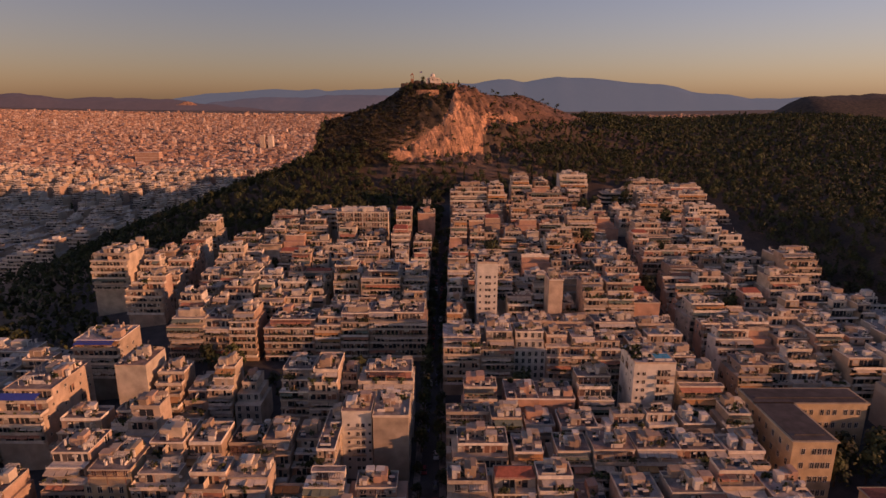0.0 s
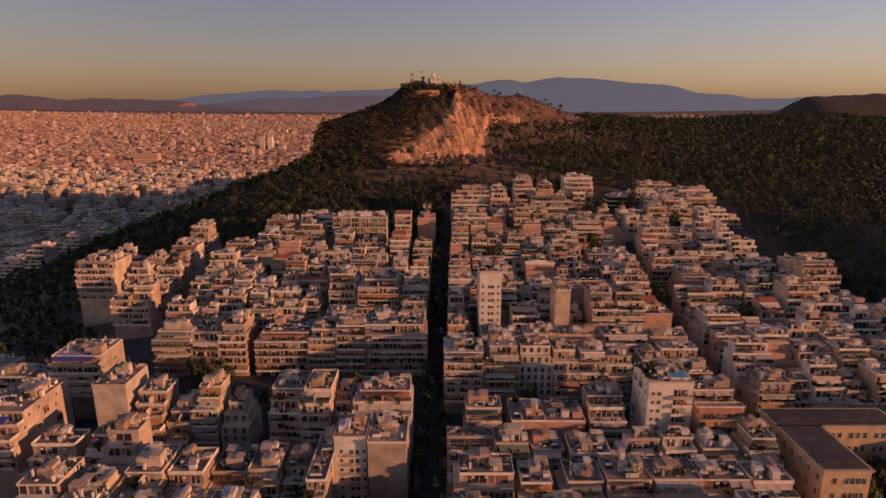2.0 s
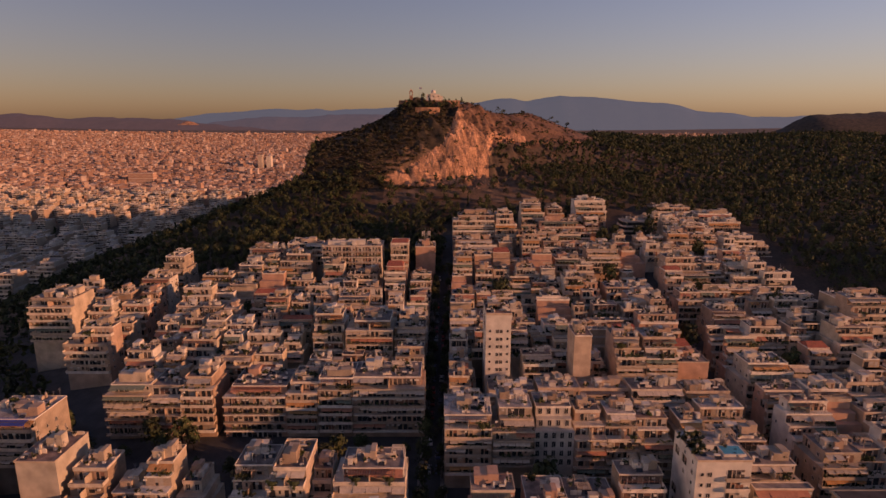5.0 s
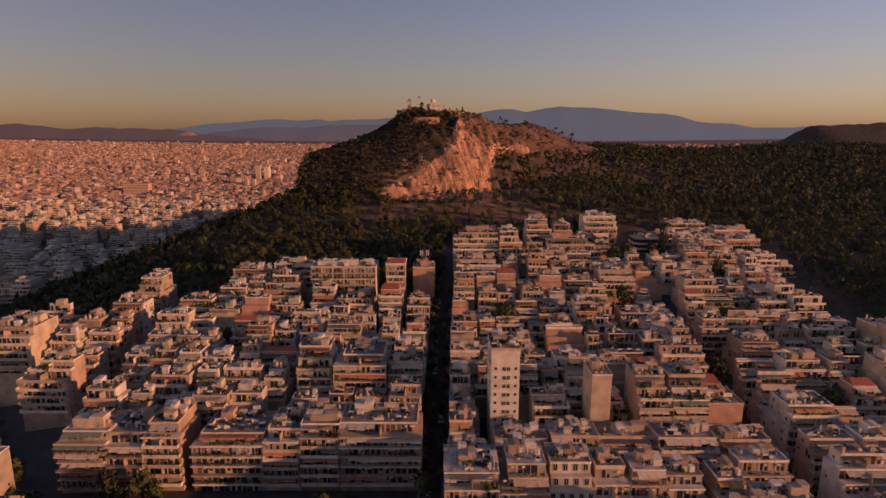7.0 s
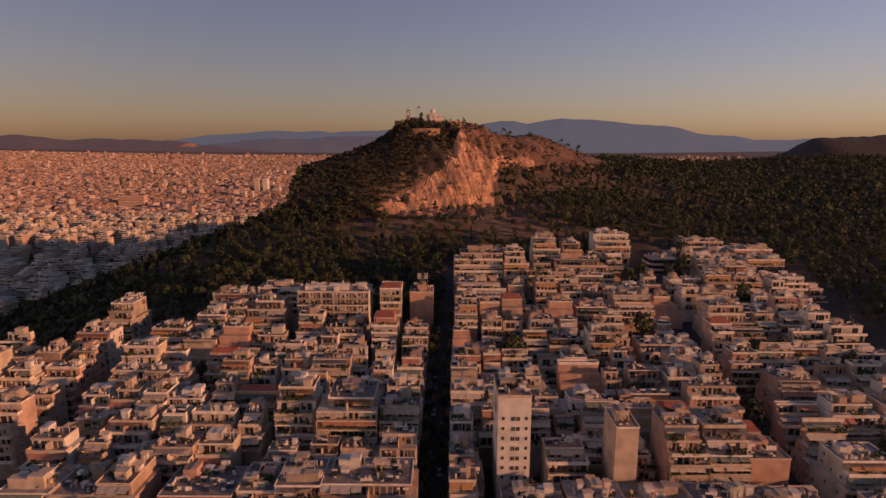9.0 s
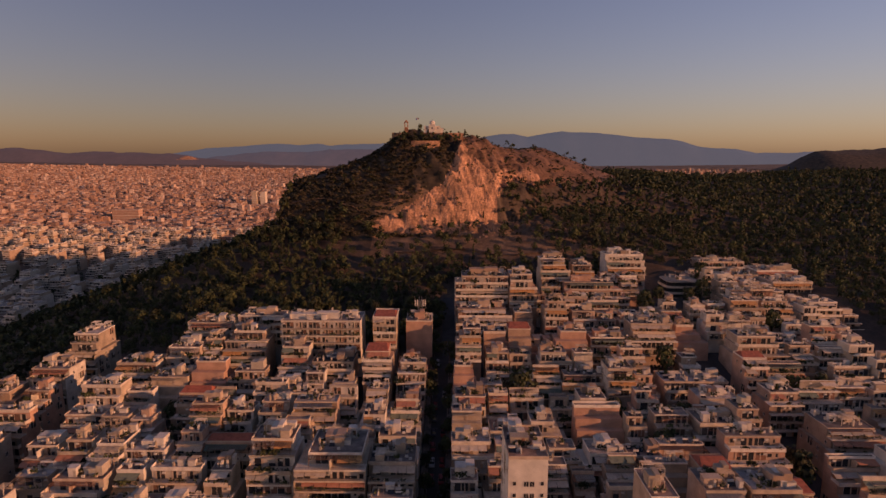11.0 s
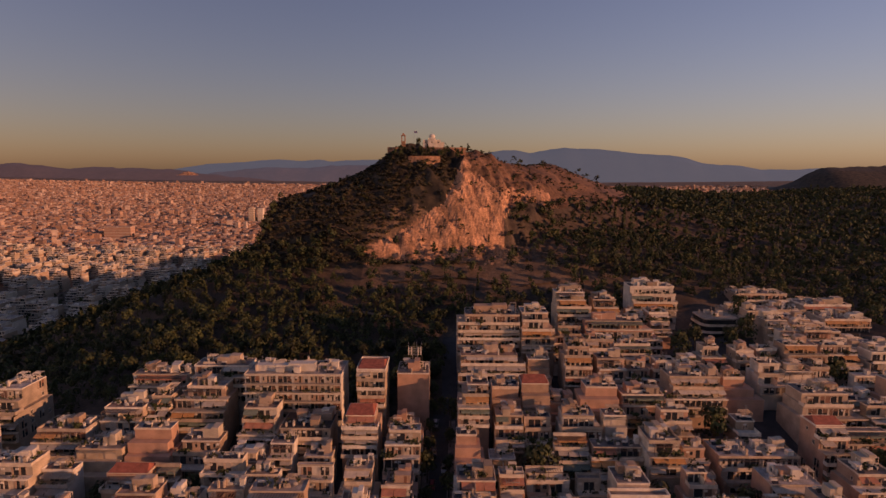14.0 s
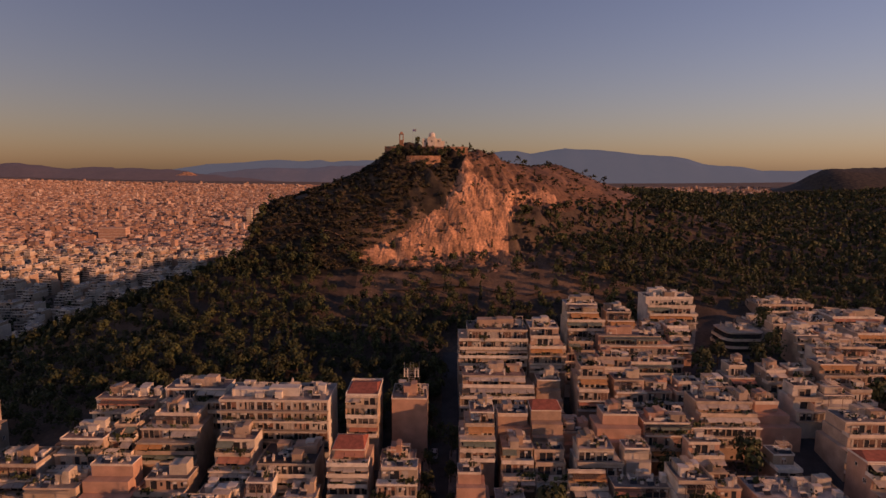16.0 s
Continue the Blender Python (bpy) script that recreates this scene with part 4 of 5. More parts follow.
tagged(new("apartment_blocks", REST.mesh("apartment_blocks", FARBODY, GLASS, BALC, METAL, WHITE, NEEDLE, GLASS, SHUTTER, AWNING, ROOF)), "pale apartment blocks of the outer quarters", "buildings", kind="stuff")

# ---- school palace: classical building with two wings ----
def cornice(g, x0, x1, y0, y1, z, mi=0):
    g.box(x0 - 0.5, x1 + 0.5, y0 - 0.5, y1 + 0.5, z, z + 0.35, mi)
    g.box(x0 - 0.3, x1 + 0.3, y0 - 0.3, y1 + 0.3, z - 0.4, z, mi)


def palace():
    base = 131.0
    hold = tagged(new("palace"), "large ochre classical public building with dark flat roofs", "building")
    hold.location = (105.6, 157, base)
    h = 20.0
    for nm, x0, x1, y0, y1 in (("south_wing", 0, 13.4, 0, 23), ("north_wing", 0, 39, 23.01, 33.5)):
        g = Geo()
        g.box(x0, x1, y0, y1, 0, h)
        g.box(x0 - 0.15, x1 + 0.15, y0 - 0.15, y1 + 0.15, 4.6, 4.9)
        cornice(g, x0, x1, y0, y1, h)
        wing = part(nm, g.mesh(nm, YELLOW), hold)
        ro = Geo()
        ro.box(x0 + 0.4, x1 - 0.4, y0 + 0.4, y1 - 0.4, h + 0.35, h + 0.5)
        ro.box(x0 + 2, x1 - 2, y0 + 3, y0 + 3.4, h + 0.5, h + 0.9)
        part("roof", ro.mesh("roof", DARKROOF), hold)
    for k in range(4):
        z = 1.4 + 4.8 * k
        for i in range(8):
            part("window", TALLWIN, hold, (0, 2.2 + i * 4.1, z), rz=-math.pi / 2)
        for i in (0.25, 0.5, 0.62, 0.74, 0.86):
            part("window", TALLWIN, hold, (13.4 * i, 0, z))
        for i in range(9):
            part("window", TALLWIN, hold, (15.6 + i * 2.2 + (i // 3) * 1.5, 23, z))
        for i in range(6):
            part("window", TALLWIN, hold, (13.4, 2.5 + i * 3.4, z), rz=math.pi / 2)
    return hold


palace()


def hall():
    hold = tagged(new("hall"), "low ochre hall with a red tiled hipped roof", "building")
    hold.location = (121, 128, 129.5)
    g = Geo()
    g.box(0, 34, 0, 20, 0, 12)
    cornice(g, 0, 34, 0, 20, 12)
    part("wall", g.mesh("wall", YELLOW), hold)
    t = Geo()
    t.quad((0, 0, 12.36), (34, 0, 12.36), (26, 10, 15.5), (8, 10, 15.5))
    t.quad((34, 20, 12.36), (0, 20, 12.36), (8, 10, 15.5), (26, 10, 15.5))
    t.quad((0, 20, 12.36), (0, 0, 12.36), (8, 10, 15.5), (8, 10, 15.5))
    t.quad((34, 0, 12.36), (34, 20, 12.36), (26, 10, 15.5), (26, 10, 15.5))
    part("tiled_roof", t.mesh("tiled_roof", TILE), hold)
    for k in range(2):
        for i in range(9):
            part("window", TALLWIN, hold, (2 + i * 3.7, 0, 2 + 5 * k))
        for i in range(5):
            part("window", TALLWIN, hold, (0, 2 + i * 4, 2 + 5 * k), rz=-math.pi / 2)


hall()

# ---- summit: church, belfry, terrace walls, flag ----
def church():
    hold = tagged(new("church"), "small whitewashed domed chapel on the summit", "church")
    hold.location = (-8.7, 564, 267.0)
    g = Geo()
    g.box(-5.8, 5.8, -3.5, 3.5, -1, 4.6)
    g.box(-2.4, 2.4, -4.4, 4.4, 0, 5.6)
    g.box(5.8, 8.2, -2, 2, -1, 3.2)
    part("nave", g.mesh("nave", WHITE), hold)
    d = Geo()
    n, k = 14, 5
    d.tube(0, 0, 5.6, 6.9, 2.0, n=n)
    for j in range(k):
        a0, a1 = math.pi / 2 * j / k, math.pi / 2 * (j + 1) / k
        d.tube(0, 0, 6.9 + 1.7 * math.sin(a0), 6.9 + 1.7 * math.sin(a1), 2.1 * math.cos(a0), max(0.02, 2.1 * math.cos(a1)), n=n)
    part("dome", d.mesh("dome", WHITE), hold)
    c = Geo()
    c.box(-0.06, 0.06, -0.06, 0.06, 8.55, 9.6)
    c.box(-0.35, 0.35, -0.05, 0.05, 9.15, 9.27)
    part("cross", c.mesh("cross", METAL), hold)
    for x in (-4.2, 0, 4.2):
        part("window", SMALLWIN, hold, (x, -3.5 if x else -4.4, 2.4))
    part("door", TALLWIN, hold, (-2.9, -3.5, 0.2))
    b = tagged(new("belfry"), "free-standing stone bell tower with open arches", "bell tower")
    b.location = (-27.5, 560, 265.5)
    t = Geo()
    t.box(-1.3, 1.3, -1.3, 1.3, -2, 5)
    for x in (-1.3, 0.8):
        for y in (-1.3, 0.8):
            t.box(x, x + 0.5, y, y + 0.5, 5, 8.4)
    t.box(-1.5, 1.5, -1.5, 1.5, 8.4, 8.8)
    t.box(-1.2, 1.2, -1.2, 1.2, 8.8, 10.2, taper=0.9)
    part("tower", t.mesh("tower", ROCK), b)
    f = tagged(new("flagpole"), "flagpole with a small blue and white flag", "flag")
    f.location = (-20.5, 561, 266)
    p = Geo()
    p.tube(0, 0, 0, 11.5, 0.09, 0.05, n=6)
    part("pole", p.mesh("pole", METAL), f)
    q = Geo()
    for i in range(4):
        x0, x1 = i * 0.55, i * 0.55 + 0.55
        y0, y1 = math.sin(i * 1.2) * 0.2, math.sin((i + 1) * 1.2) * 0.2
        q.quad((x0, y0, 9.9), (x1, y1, 9.9), (x1, y1, 11.3), (x0, y0, 11.3), i % 2)
    part("cloth", q.mesh("cloth", BLUE, WHITE), f)


church()


def curved_wall(name, label, xa, xb, y, z0, z1, bow):
    g = Geo()
    n = 14
    for i in range(n):
        u0, u1 = i / n, (i + 1) / n
        p0 = (xa + (xb - xa) * u0, y - bow * 4 * u0 * (1 - u0))
        p1 = (xa + (xb - xa) * u1, y - bow * 4 * u1 * (1 - u1))
        for (dy, flip) in ((0, 0), (0.6, 1)):
            a, b = (p0, p1) if not flip else (p1, p0)
            g.quad((a[0], a[1] + dy, z0), (b[0], b[1] + dy, z0), (b[0], b[1] + dy, z1), (a[0], a[1] + dy, z1))
        g.quad((p0[0], p0[1], z1), (p1[0], p1[1], z1), (p1[0], p1[1] + 0.6, z1), (p0[0], p0[1] + 0.6, z1))
    return tagged(new(name, g.mesh(name, ROCK)), label, "wall", kind="structure")


curved_wall("wall_terrace_upper", "pale stone parapet of the summit terrace", -38, 14, 559.5, 260, 266.6, 1.0)
curved_wall("wall_terrace_lower", "curved pale retaining wall under the summit", -23.5, -3, 547, 254, 260.6, 1.2)

# ---- antenna mast ----
def mast():
    hold = tagged(new("antenna_mast"), "steel lattice antenna mast on a roof", "antenna")
    hold.location = (-9.6, 366, 182.5)
    g = Geo()
    for x in (-0.9, 0.9):
        for y in (-0.9, 0.9):
            g.box(x - 0.07, x + 0.07, y - 0.07, y + 0.07, 0, 7.5)
    for z in np.arange(0.5, 7.5, 1.4):
        g.box(-0.95, 0.95, -0.95, -0.85, z, z + 0.1)
        g.box(-0.95, 0.95, 0.85, 0.95, z, z + 0.1)
        for s0 in (-1, 1):
            g.quad((-0.9 * s0, -0.9, z), (-0.9 * s0 + 0.12, -0.9, z), (0.9 * s0, -0.9, z + 1.4), (0.9 * s0 - 0.12, -0.9, z + 1.4))
    part("lattice", g.mesh("lattice", METAL), hold)
    arms = Geo()
    for z in (5.4, 6.6, 7.4):
        arms.box(-2.3, 2.3, -1.05, -0.95, z, z + 0.1)
        arms.box(-2.3, 2.3, 0.95, 1.05, z, z + 0.1)
    for x in (-2.3, -0.4, 0.5, 2.3):
        arms.box(x - 0.05, x + 0.05, 0.95, 1.05, 5.4, 9.2)
    part("crossarms", arms.mesh("crossarms", METAL), hold)
    for x in (-2.1, -1.2, 1.2, 2.1):
        p = Geo()
        p.box(x - 0.18, x + 0.18, -1.25, -1.05, 5.2, 8.0)
        p.box(min(x, 0), max(x, 0), -1.05, -0.95, 6.4, 6.5)
        part("panel_antenna", p.mesh("panel_antenna", WHITE), hold)


mast()


def roof_canvas(name, label, x0, x1, y0, y1, z, m):
    g = Geo()
    n = 8
    for i in range(n):
        a, b = x0 + (x1 - x0) * i / n, x0 + (x1 - x0) * (i + 1) / n
        g.quad((a, y0, z - 0.7), (b, y0, z - 0.7), (b, y1, z), (a, y1, z))
        g.quad((a, y0, z - 1.0), (b, y0, z - 1.0), (b, y0, z - 0.7), (a, y0, z - 0.7))
    for a in (x0, x1):
        g.box(a - 0.05, a + 0.05, y0, y0 + 0.1, z - 3.2, z - 0.7)
    return tagged(new(name, g.mesh(name, m)), label, "awning")


roof_canvas("roof_awning", "blue canvas awning on a roof terrace", -144, -129, 212.6, 216, 158.9, BLUE)
roof_canvas("roof_awning", "long blue canvas awning over a top-floor terrace", -146, -131, 171, 174, 157.8, BLUE)
pool = Geo()
pool.box(73.5, 79.5, 187.5, 192, 163.35, 164.1)
pool_ob = tagged(new("roof_pool", pool.mesh("roof_pool", WHITE)), "small turquoise roof-top pool on the white tower", "pool")
wat = Geo()
wat.quad((73.8, 187.8, 164.12), (79.2, 187.8, 164.12), (79.2, 191.7, 164.12), (73.8, 191.7, 164.12))
part("water", wat.mesh("water", WATER), pool_ob)


# ---- trees ----
def pine_parts(seed, h, r0, n, leaf, cypress=False):
    """Trunk with limbs, and a crown of many small leaf clusters gathered in uneven clumps."""
    q = random.Random(seed)
    t = Geo()
    t.tube(0, 0, -0.6, h * 0.75, h * 0.03 + 0.05, 0.05, n=5)
    clumps = []
    for i in range(11 if not cypress else 9):
        if cypress:
            u = i / 8
            c = Vector((q.gauss(0, 0.15), q.gauss(0, 0.15), h * (0.12 + 0.85 * u)))
            rad = r0 * (1.05 - 0.85 * u) * 0.8
        else:
            a = q.uniform(0, 2 * math.pi)
            u = q.random()
            rr = r0 * 0.72 * math.sqrt(q.random()) * (1.1 - 0.6 * u)
            c = Vector((math.cos(a) * rr, math.sin(a) * rr, h * (0.38 + 0.5 * u)))
            rad = r0 * q.uniform(0.4, 0.62) * (1.15 - 0.4 * u)
        clumps.append((c, rad))
        if not cypress:
            k = len(t.v)
            b = Vector((0, 0, h * 0.4))
            t.v += [b + Vector((0.09, 0, 0)), b + Vector((-0.09, 0, 0)), c]
            t.f.append((k, k + 1, k + 2))
            t.m.append(0)
    cr = Geo()
    for i in range(n):
        c, rad = clumps[i % len(clumps)]
        d = Vector((q.gauss(0, 1), q.gauss(0, 1), q.gauss(0.15, 0.8))).normalized()
        p = c + d * rad * q.uniform(0.6, 1.08)
        p.z = max(p.z, h * 0.12)
        nn = (d + Vector((q.uniform(-0.35, 0.35), q.uniform(-0.35, 0.35), q.uniform(0.0, 0.6)))).normalized()
        u = nn.orthogonal().normalized()
        w = nn.cross(u)
        a = q.uniform(0, 6.28)
        u, w = u * math.cos(a) + w * math.sin(a), w * math.cos(a) - u * math.sin(a)
        s0, s1 = leaf * q.uniform(0.6, 1.2), leaf * q.uniform(0.5, 1.0)
        cr.quad(p - u * s0 - w * s1 * 0.4, p + u * s0 * 0.5 - w * s1, p + u * s0 + w * s1 * 0.5, p - u * s0 * 0.4 + w * s1)
    return t, cr


def tree_set(n, leaf, count):
    out = []
    for i in range(count):
        cyp = i == count - 1
        t, c = pine_parts(100 + i, 8.5 + (i % 3) * 1.2 if not cyp else 11, 3.3 + 0.4 * (i % 3) if not cyp else 1.3, n, leaf, cyp)
        out.append((t, c))
    return out


NEAR = [(t.mesh("trunk", BARK), c.mesh("crown", NEEDLE)) for t, c in tree_set(320, 0.52, 7)]
def arrays(trees):
    return [(np.array([tuple(p) for p in c.v], float), np.array(c.f)) for t, c in trees]


FARARR = arrays(tree_set(30, 1.2, 7))
MIDARR = arrays(tree_set(120, 0.64, 7))


def pine(x, y, s, variant, rz, label="dark green Aleppo pine on the hillside", group="hillside pines"):
    hold = tagged(new("pine_tree"), label, "tree", group)
    hold.location = (x, y, gz(x, y) - 0.2)
    hold.scale = (s, s, s * (0.9 + 0.25 * ((variant * 7) % 3) / 2))
    hold.rotation_euler = (0, 0, rz)
    part("trunk", NEAR[variant][0], hold)
    part("crown", NEAR[variant][1], hold)


def in_city(x, y):
    if y < 372 and -128 < x < forest_edge(y) - 2:
        return True
    if 0 <= x < 203 and y < 440:
        return True
    if 108 < x < 206 and y < 470:
        return True
    return 44 < x < 203 and y < 484 and any(t[0] - 3 < x < t[1] + 3 and t[2] - 3 < y < t[3] + 3 for t in TAKEN)


def forest(name, label, area, spacing, seed, keep, near=None, fine=None):
    q = random.Random(seed)
    vs, fs, k, made = [], [], 0, 0
    x0, x1, y0, y1 = area
    y = y0
    while y < y1:
        x = x0
        while x < x1:
            px, py = x + q.uniform(-0.45, 0.45) * spacing, y + q.uniform(-0.45, 0.45) * spacing
            x += spacing
            dense = keep(px, py)
            if dense <= 0 or q.random() > dense or in_city(px, py) or any(t[0] - 2.5 < px < t[1] + 2.5 and t[2] - 2.5 < py < t[3] + 2.5 for t in TAKEN):
                continue
            s = q.uniform(0.5, 1.0) * (1.12 if spacing > 6 else 1.0) * (0.5 if py > 506 and -104 < px < 40 else 0.7 if gz(px, py) > 226 and px < 170 else 1.0)
            var = q.randrange(6) if q.random() > 0.05 else 6
            if near and near(px, py) and made < 190:
                made += 1
                pine(px, py, s, var, q.uniform(0, 6.28))
                continue
            v, f = (MIDARR if fine and fine(px, py) else FARARR)[var]
            a = q.uniform(0, 6.28)
            m = np.array(((math.cos(a), math.sin(a), 0), (-math.sin(a), math.cos(a), 0), (0, 0, 1))) * s
            vs.append(v @ m + np.array((px, py, gz(px, py) - 0.3)))
            fs.append(f + k)
            k += len(v)
        y += spacing
    me = bpy.data.meshes.new(name)
    me.from_pydata(np.concatenate(vs).tolist(), [], np.concatenate(fs).tolist())
    me.materials.append(NEEDLE)
    return tagged(new(name, me), label, "forest", kind="stuff")


def west_keep(x, y):
    if -62 < x < 75 and 468 < y < 522:
        return 0.30 if y < 500 else 0.12
    if y > 506 and -104 < x < 160:
        return 0.15 if x < 40 or gz(x, y) > 228 else 0.9
    n = noise.noise(Vector((x / 40, y / 40, 1.5)))
    return 1.0 + 0.6 * n


forest("west_forest", "dark pine wood on the slope below the hill", (-290, 72, 372, 620), 5.1, 31, west_keep, near=lambda x, y: -125 < x < 60 and y < 430, fine=lambda x, y: y < 500 and x > -190)
scrub_sets = tree_set(20, 1.7, 7)
FARARR.extend((np.array([tuple(p) for p in c.v], float) * (0.34, 0.34, 0.2), np.array(c.f)) for t, c in scrub_sets[:6])


def scrub(seed):
    q = random.Random(seed)
    vs, fs, k = [], [], 0
    while len(vs) < 5600:
        px, py = q.uniform(-124, 165), q.uniform(494, 680)
        edge = float(np.interp(px, SCARP_X, SCARP_Y))
        if -44 < px < 44 and 497 < py < edge + 1 and q.random() > 0.04:
            continue
        if noise.noise(Vector((px / 16, py / 16, 4.0))) < (-0.5 if px < 8 else -0.2) or (px > 8 and q.random() < 0.7) or (-36 < px < 14 and py > 555):
            continue
        v, f = FARARR[7 + q.randrange(6)]
        sc = q.uniform(0.8, 1.7) if px < 8 else q.uniform(0.5, 1.1)
        vs.append(v * sc + np.array((px, py, gz(px, py) - 0.5)))
        fs.append(f + k)
        k += len(v)
    me = bpy.data.meshes.new("hill_scrub")
    me.from_pydata(np.concatenate(vs).tolist(), [], np.concatenate(fs).tolist())
    me.materials.append(SCRUB)
    return tagged(new("hill_scrub", me), "low dark scrub covering the hill flanks", "shrubs", kind="stuff")


scrub(41)
forest("east_forest", "dense dark pine forest on the eastern ridge", (72, 680, 180, 885), 6.8, 32, lambda x, y: (0.06 if (x < 170 and y > 530 and gz(x, y) > 229) else 1.0) if x > forest_edge(y) - 4 or y > 440 else 0.9, fine=lambda x, y: y < 560 and x < 300)
qs = random.Random(9)
for i in range(40):
    pine(qs.uniform(-35, 12), qs.uniform(549, 557.5), qs.uniform(0.3, 0.5), qs.randrange(6), qs.uniform(0, 6), "dark shrubby tree below the summit terrace", "summit trees")
pine(-17.5, 561, 0.55, 2, 0.5, "dark tree beside the chapel", "summit trees")
# trees in courtyards and streets
qt = random.Random(5)
for i in range(26):
    pine(-128 + i * 4.6 + qt.uniform(-1, 1), qt.uniform(209, 234), qt.uniform(0.7, 1.1), qt.randrange(6), qt.uniform(0, 6), "leafy street tree in the cross street", "street trees")
for i in range(44):
    yy = 128 + i * 5.6
    pine((street_l(yy) + 1.8) if i % 2 else street_r(yy) - 1.6, yy, qt.uniform(0.6, 0.95), qt.randrange(6), qt.uniform(0, 6), "dark street tree beside the avenue", "street trees")
for x, y in ((124, 162), (129, 166), (135, 163), (126, 172), (133, 173), (141, 168), (146, 174), (150, 162), (122, 177)) + COURT:
    pine(x, y, qt.uniform(1.1, 1.5), qt.randrange(6), 1.0, "green courtyard tree among apartment blocks", "courtyard trees")
forest("park_trees", "dark park trees beside the western quarter", (-440, -128, 205, 425), 7.0, 33, lambda x, y: 0.0 if (x > -330 and y > 371) else 0.95 if x < -190 or (y > 236 and x < park_edge(y) - 5) or (y > 346 and x < -137) or (205 < y < 240) else 0.0)

forest("quarter_trees", "dark trees between the blocks of the western quarter", (-700, -270, 400, 900), 7.0, 34, lambda x, y: 0.6 + 0.8 * noise.noise(Vector((x / 50, y / 50, 7.0))) if x < -262 else 0.0)

# ---- the far city on the basin floor ----
qf = np.random.RandomState(3)
N = 44000
fy = 700 + (3650 - 700) * qf.rand(N) ** 0.85
fx = np.where(qf.rand(N) < 0.9, -fy * (0.05 + 0.78 * qf.rand(N)), fy * (0.02 + 0.5 * qf.rand(N)))
okf = fy > 1150
okf &= ~((fx > 60) & (fy < 1700))
for tx, ty in ((-524, 1780), (-705, 1420)):
    okf &= ~((np.abs(fx - tx) < 38) & (fy > ty - 70) & (fy < ty + 20))
fx, fy = fx[okf], fy[okf]
N = len(fx)
sz = 5.5 + 5 * qf.rand(N) + fy * 0.0008
sy = sz * (0.7 + 0.6 * qf.rand(N))
hh = 7 + 7 * qf.rand(N) + (qf.rand(N) > 0.985) * 10
zz = ground_z(fx, fy) - 2
cube = np.array([(-.5, -.5, 0), (.5, -.5, 0), (.5, .5, 0), (-.5, .5, 0), (-.5, -.5, 1), (.5, -.5, 1), (.5, .5, 1), (-.5, .5, 1)])
ang = qf.choice([0.0, 0.25, -0.2, 0.5], N) + 0.05 * qf.randn(N)
ca, sa = np.cos(ang), np.sin(ang)
bx, by = cube[None, :, 0] * sz[:, None], cube[None, :, 1] * sy[:, None]
FV = np.stack([fx[:, None] + bx * ca[:, None] - by * sa[:, None], fy[:, None] + bx * sa[:, None] + by * ca[:, None], zz[:, None] + cube[None, :, 2] * (hh[:, None] + 2)], 2).reshape(-1, 3)
FF = (np.array([(4, 5, 6, 7), (0, 1, 5, 4), (1, 2, 6, 5), (2, 3, 7, 6), (3, 0, 4, 7)])[None] + 8 * np.arange(N)[:, None, None]).reshape(-1, 4)
fm = bpy.data.meshes.new("far_city")
fm.from_pydata(FV.tolist(), [], FF.tolist())
fm.materials.append(CITYFAR)
tagged(new("far_city", fm), "sea of pale low apartment blocks across the basin", "city", kind="stuff")
for x, y, w, h, paint in ((-535, 1777, 14, 42, BALC), (-512, 1782, 14, 40, BALC), (-705, 1420, 58, 30, PINK)):
    g = Geo()
    g0 = gz(x, y) - 2
    g.box(-w / 2, w / 2, -9, 9, 0, h)
    hold = tagged(new("tower_block"), "tall pale slab block in the far city", "building", "far towers")
    hold.location = (x, y, g0)
    part("wall", g.mesh("wall", paint), hold)
    for k in range(int(h / 6)):
        b = Geo()
        b.box(-w / 2 - 0.2, w / 2 + 0.2, -9.6, 9.2, k * 6 + 4, k * 6 + 5)
        part("floor_band", b.mesh("floor_band", BALC), hold)

# ---- pavements with kerbs along the avenue ----
for k, (edge, sgn) in enumerate(((street_l, 1), (street_r, -1))):
    g = Geo()
    ys = np.arange(120, 372, 6.0)
    for y0, y1 in zip(ys, ys[1:]):
        for (ya, yb) in ((y0, y1),):
            a0, a1 = edge(ya), edge(yb)
            b0, b1 = a0 + sgn * 2.2, a1 + sgn * 2.2
            z0, z1 = gz(b0, ya) + 0.2, gz(b1, yb) + 0.2
            lo, hi = ((a0, a1), (b0, b1)) if sgn > 0 else ((b0, b1), (a0, a1))
            g.quad((lo[0], ya, z0), (hi[0], ya, z0), (hi[1], yb, z1), (lo[1], yb, z1))
            if sgn > 0:
                g.quad((b0, ya, z0 - 0.3), (b1, yb, z1 - 0.3), (b1, yb, z1), (b0, ya, z0))
            else:
                g.quad((b1, yb, z1 - 0.3), (b0, ya, z0 - 0.3), (b0, ya, z0), (b1, yb, z1))
    tagged(new("pavement", g.mesh("pavement", ROOF)), "grey concrete pavement with a kerb", "pavement", kind="structure")


# ---- parked cars ----
def car_mesh(seed, paint):
    g = Geo()
    g.box(-0.88, 0.88, -2.1, 2.1, 0.28, 0.85, 0, taper=0.06)
    g.box(-0.80, 0.80, -1.2, 1.5, 0.85, 1.42, 1, taper=0.28)
    g.box(-0.52, 0.52, -0.85, 1.15, 1.42, 1.45, 0)
    return g.mesh("body", paint, GLASS)


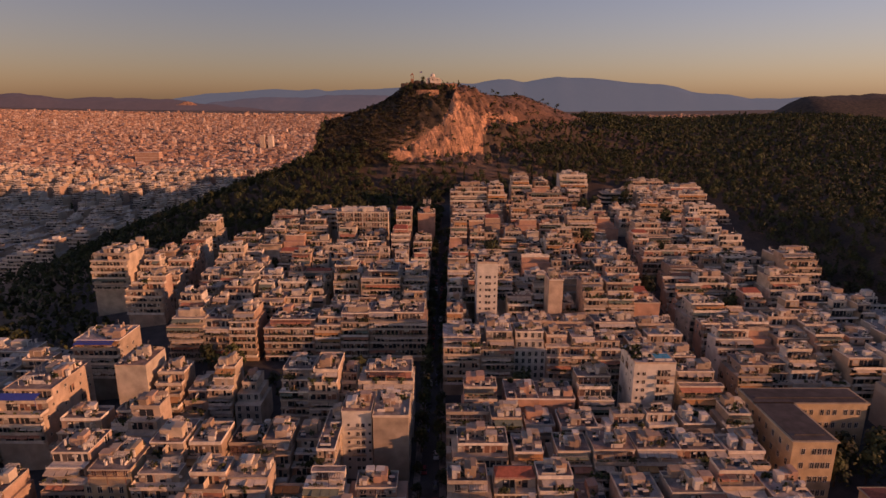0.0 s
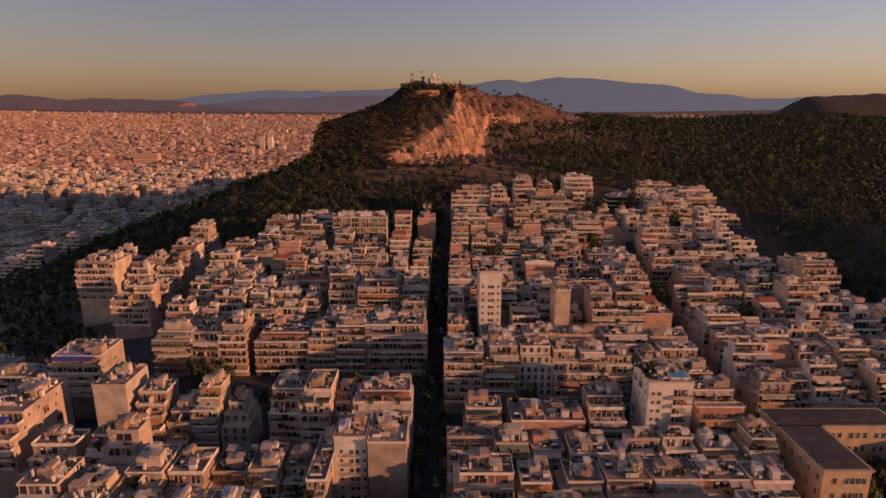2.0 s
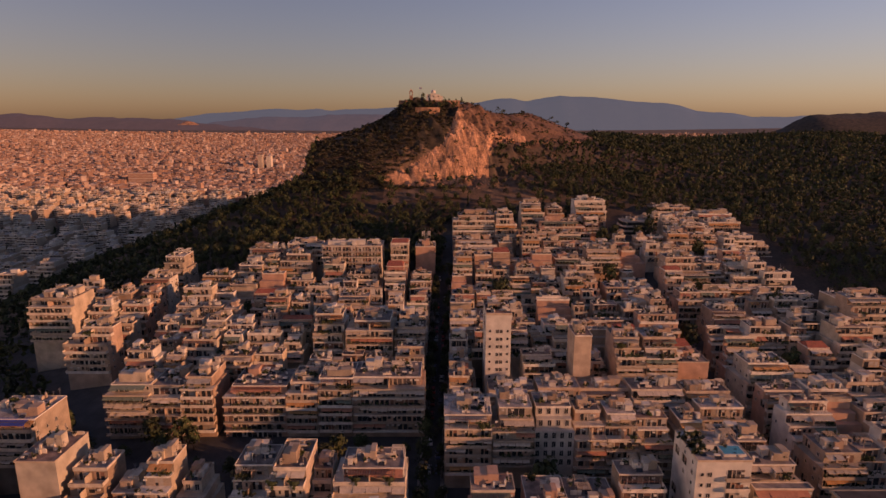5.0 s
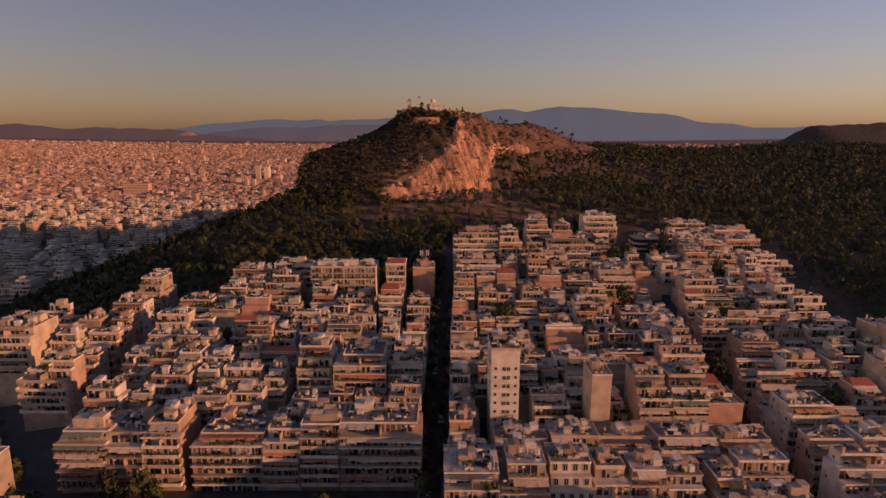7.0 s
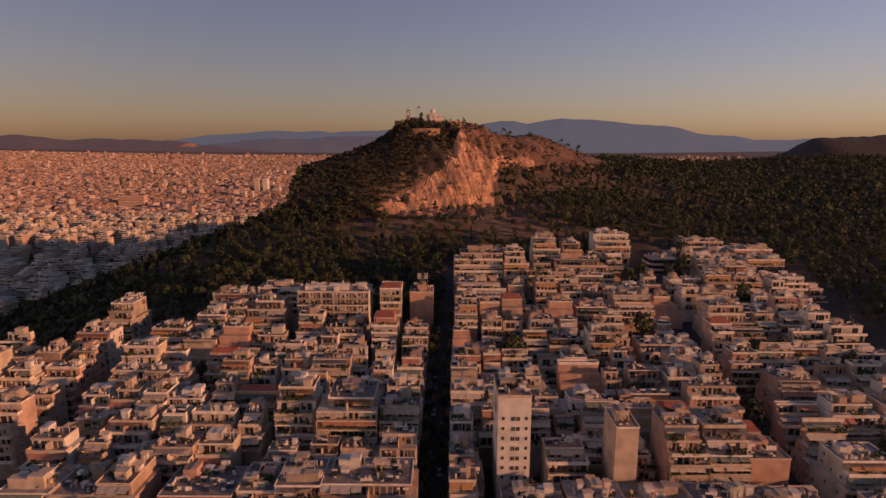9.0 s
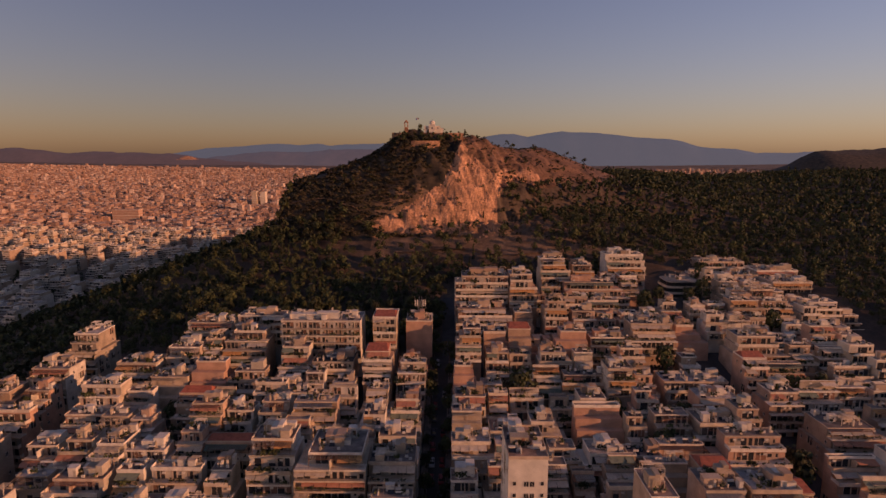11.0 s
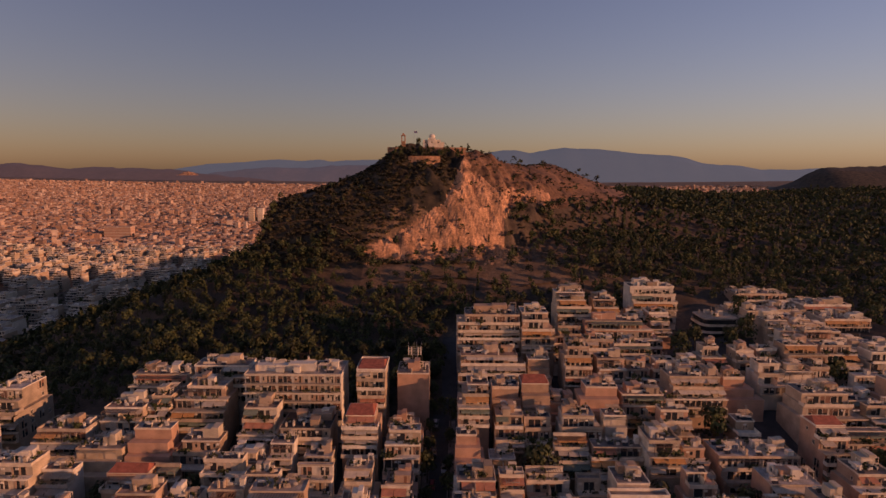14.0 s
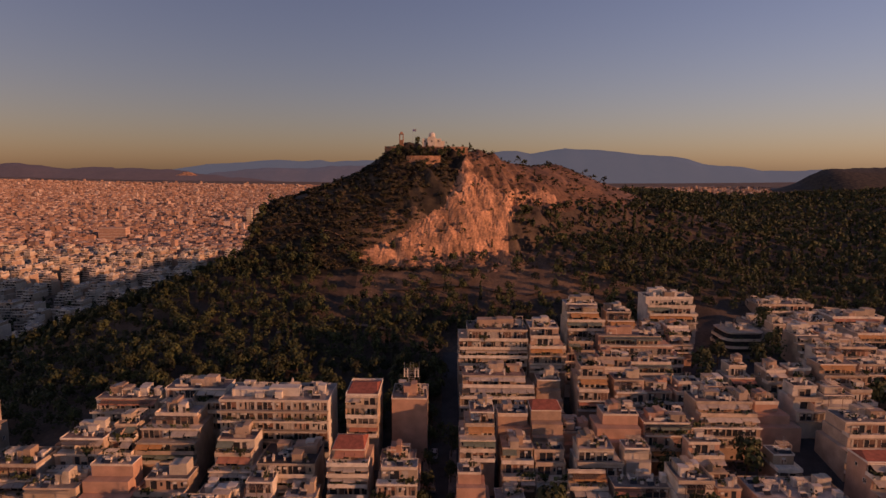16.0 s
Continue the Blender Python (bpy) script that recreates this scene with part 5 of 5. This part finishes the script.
WHEEL = Geo()
for i in range(12):
    a0, a1 = 2 * math.pi * i / 12, 2 * math.pi * (i + 1) / 12
    p0, p1 = (0.32 * math.cos(a0), 0.32 * math.sin(a0)), (0.32 * math.cos(a1), 0.32 * math.sin(a1))
    WHEEL.quad((-0.1, p0[0], p0[1]), (0.1, p0[0], p0[1]), (0.1, p1[0], p1[1]), (-0.1, p1[0], p1[1]))
    for x in (-0.1, 0.1):
        WHEEL.quad((x, 0, 0), (x, p0[0], p0[1]), (x, p1[0], p1[1]), (x, 0, 0))
WHEEL = WHEEL.mesh("wheel", DARKROOF)
PAINTS = [mat("car_paint", c, rough=0.3, amount=0.05, bump=0) for c in ((0.5, 0.5, 0.5), (0.05, 0.05, 0.06), (0.25, 0.03, 0.03), (0.08, 0.1, 0.18))]
CARS = [car_mesh(i, p) for i, p in enumerate(PAINTS)]
qc = random.Random(12)
yy = 124.0
while yy < 368:
    for edge, sgn in ((street_l, 1), (street_r, -1)):
        if qc.random() < 0.55:
            x = edge(yy) + sgn * 3.3
            kc = qc.randrange(4)
            c = tagged(new("car"), ("silver", "black", "dark red", "dark blue")[kc] + " hatchback parked at the kerb", "car", "parked cars")
            c.location = (x, yy, gz(x, yy) + 0.06)
            c.rotation_euler = (math.atan2(gz(x, yy + 3) - gz(x, yy - 3), 6), 0, 0)
            part("body", CARS[kc], c)
            for wx in (-0.82, 0.82):
                for wy in (-1.3, 1.35):
                    part("wheel", WHEEL, c, (wx, wy, 0.32))
    yy += 7.5


def ribbon(name, label, pts, w, m, lift=0.35):
    g = Geo()
    fine = []
    for (xa, ya), (xb, yb) in zip(pts, pts[1:]):
        for i in range(8):
            u = i / 8
            fine.append((xa + (xb - xa) * u, ya + (yb - ya) * u + math.sin((xa + (xb - xa) * u) / 9) * 1.2))
    for (xa, ya), (xb, yb) in zip(fine, fine[1:]):
        za, zb = gz(xa, ya) + lift, gz(xb, yb) + lift
        g.quad((xa, ya - w / 2, za), (xb, yb - w / 2, zb), (xb, yb + w / 2, zb + 0.5), (xa, ya + w / 2, za + 0.5))
    return tagged(new(name, g.mesh(name, m)), label, "path", kind="structure")


ribbon("path_lower", "pale gravel path through the pine wood", [(-75, 446), (-48, 452), (-20, 449)], 2.4, PATHM, 1.0)
ribbon("path_upper", "narrow worn earth path across the hill flank", [(-104, 516), (-80, 517), (-62, 510), (-45, 503)], 1.3, CLEAR, 0.5)
ribbon("path_clearing", "bare earth track below the scarp", [(-30, 478), (0, 482), (36, 476), (66, 480)], 2.4, CLEAR, 0.5)

qg = Geo()
for i in range(9):
    a, b = -1770 + i * 15, -1755 + i * 15
    ha, hb = 22 * math.sin(math.pi * i / 9), 22 * math.sin(math.pi * (i + 1) / 9)
    for lo, hi, y0, y1 in ((0, 0.5, 4010, 4022), (0.5, 1.0, 4026, 4036)):
        qg.quad((a, y0, 222 + ha * lo), (b, y0, 222 + hb * lo), (b, y1, 222 + hb * hi + 2), (a, y1, 222 + ha * hi + 2))
tagged(new("backdrop_quarry", qg.mesh("backdrop_quarry", ROCK)), "pale quarry scar on the far hills", "quarry", kind="structure")
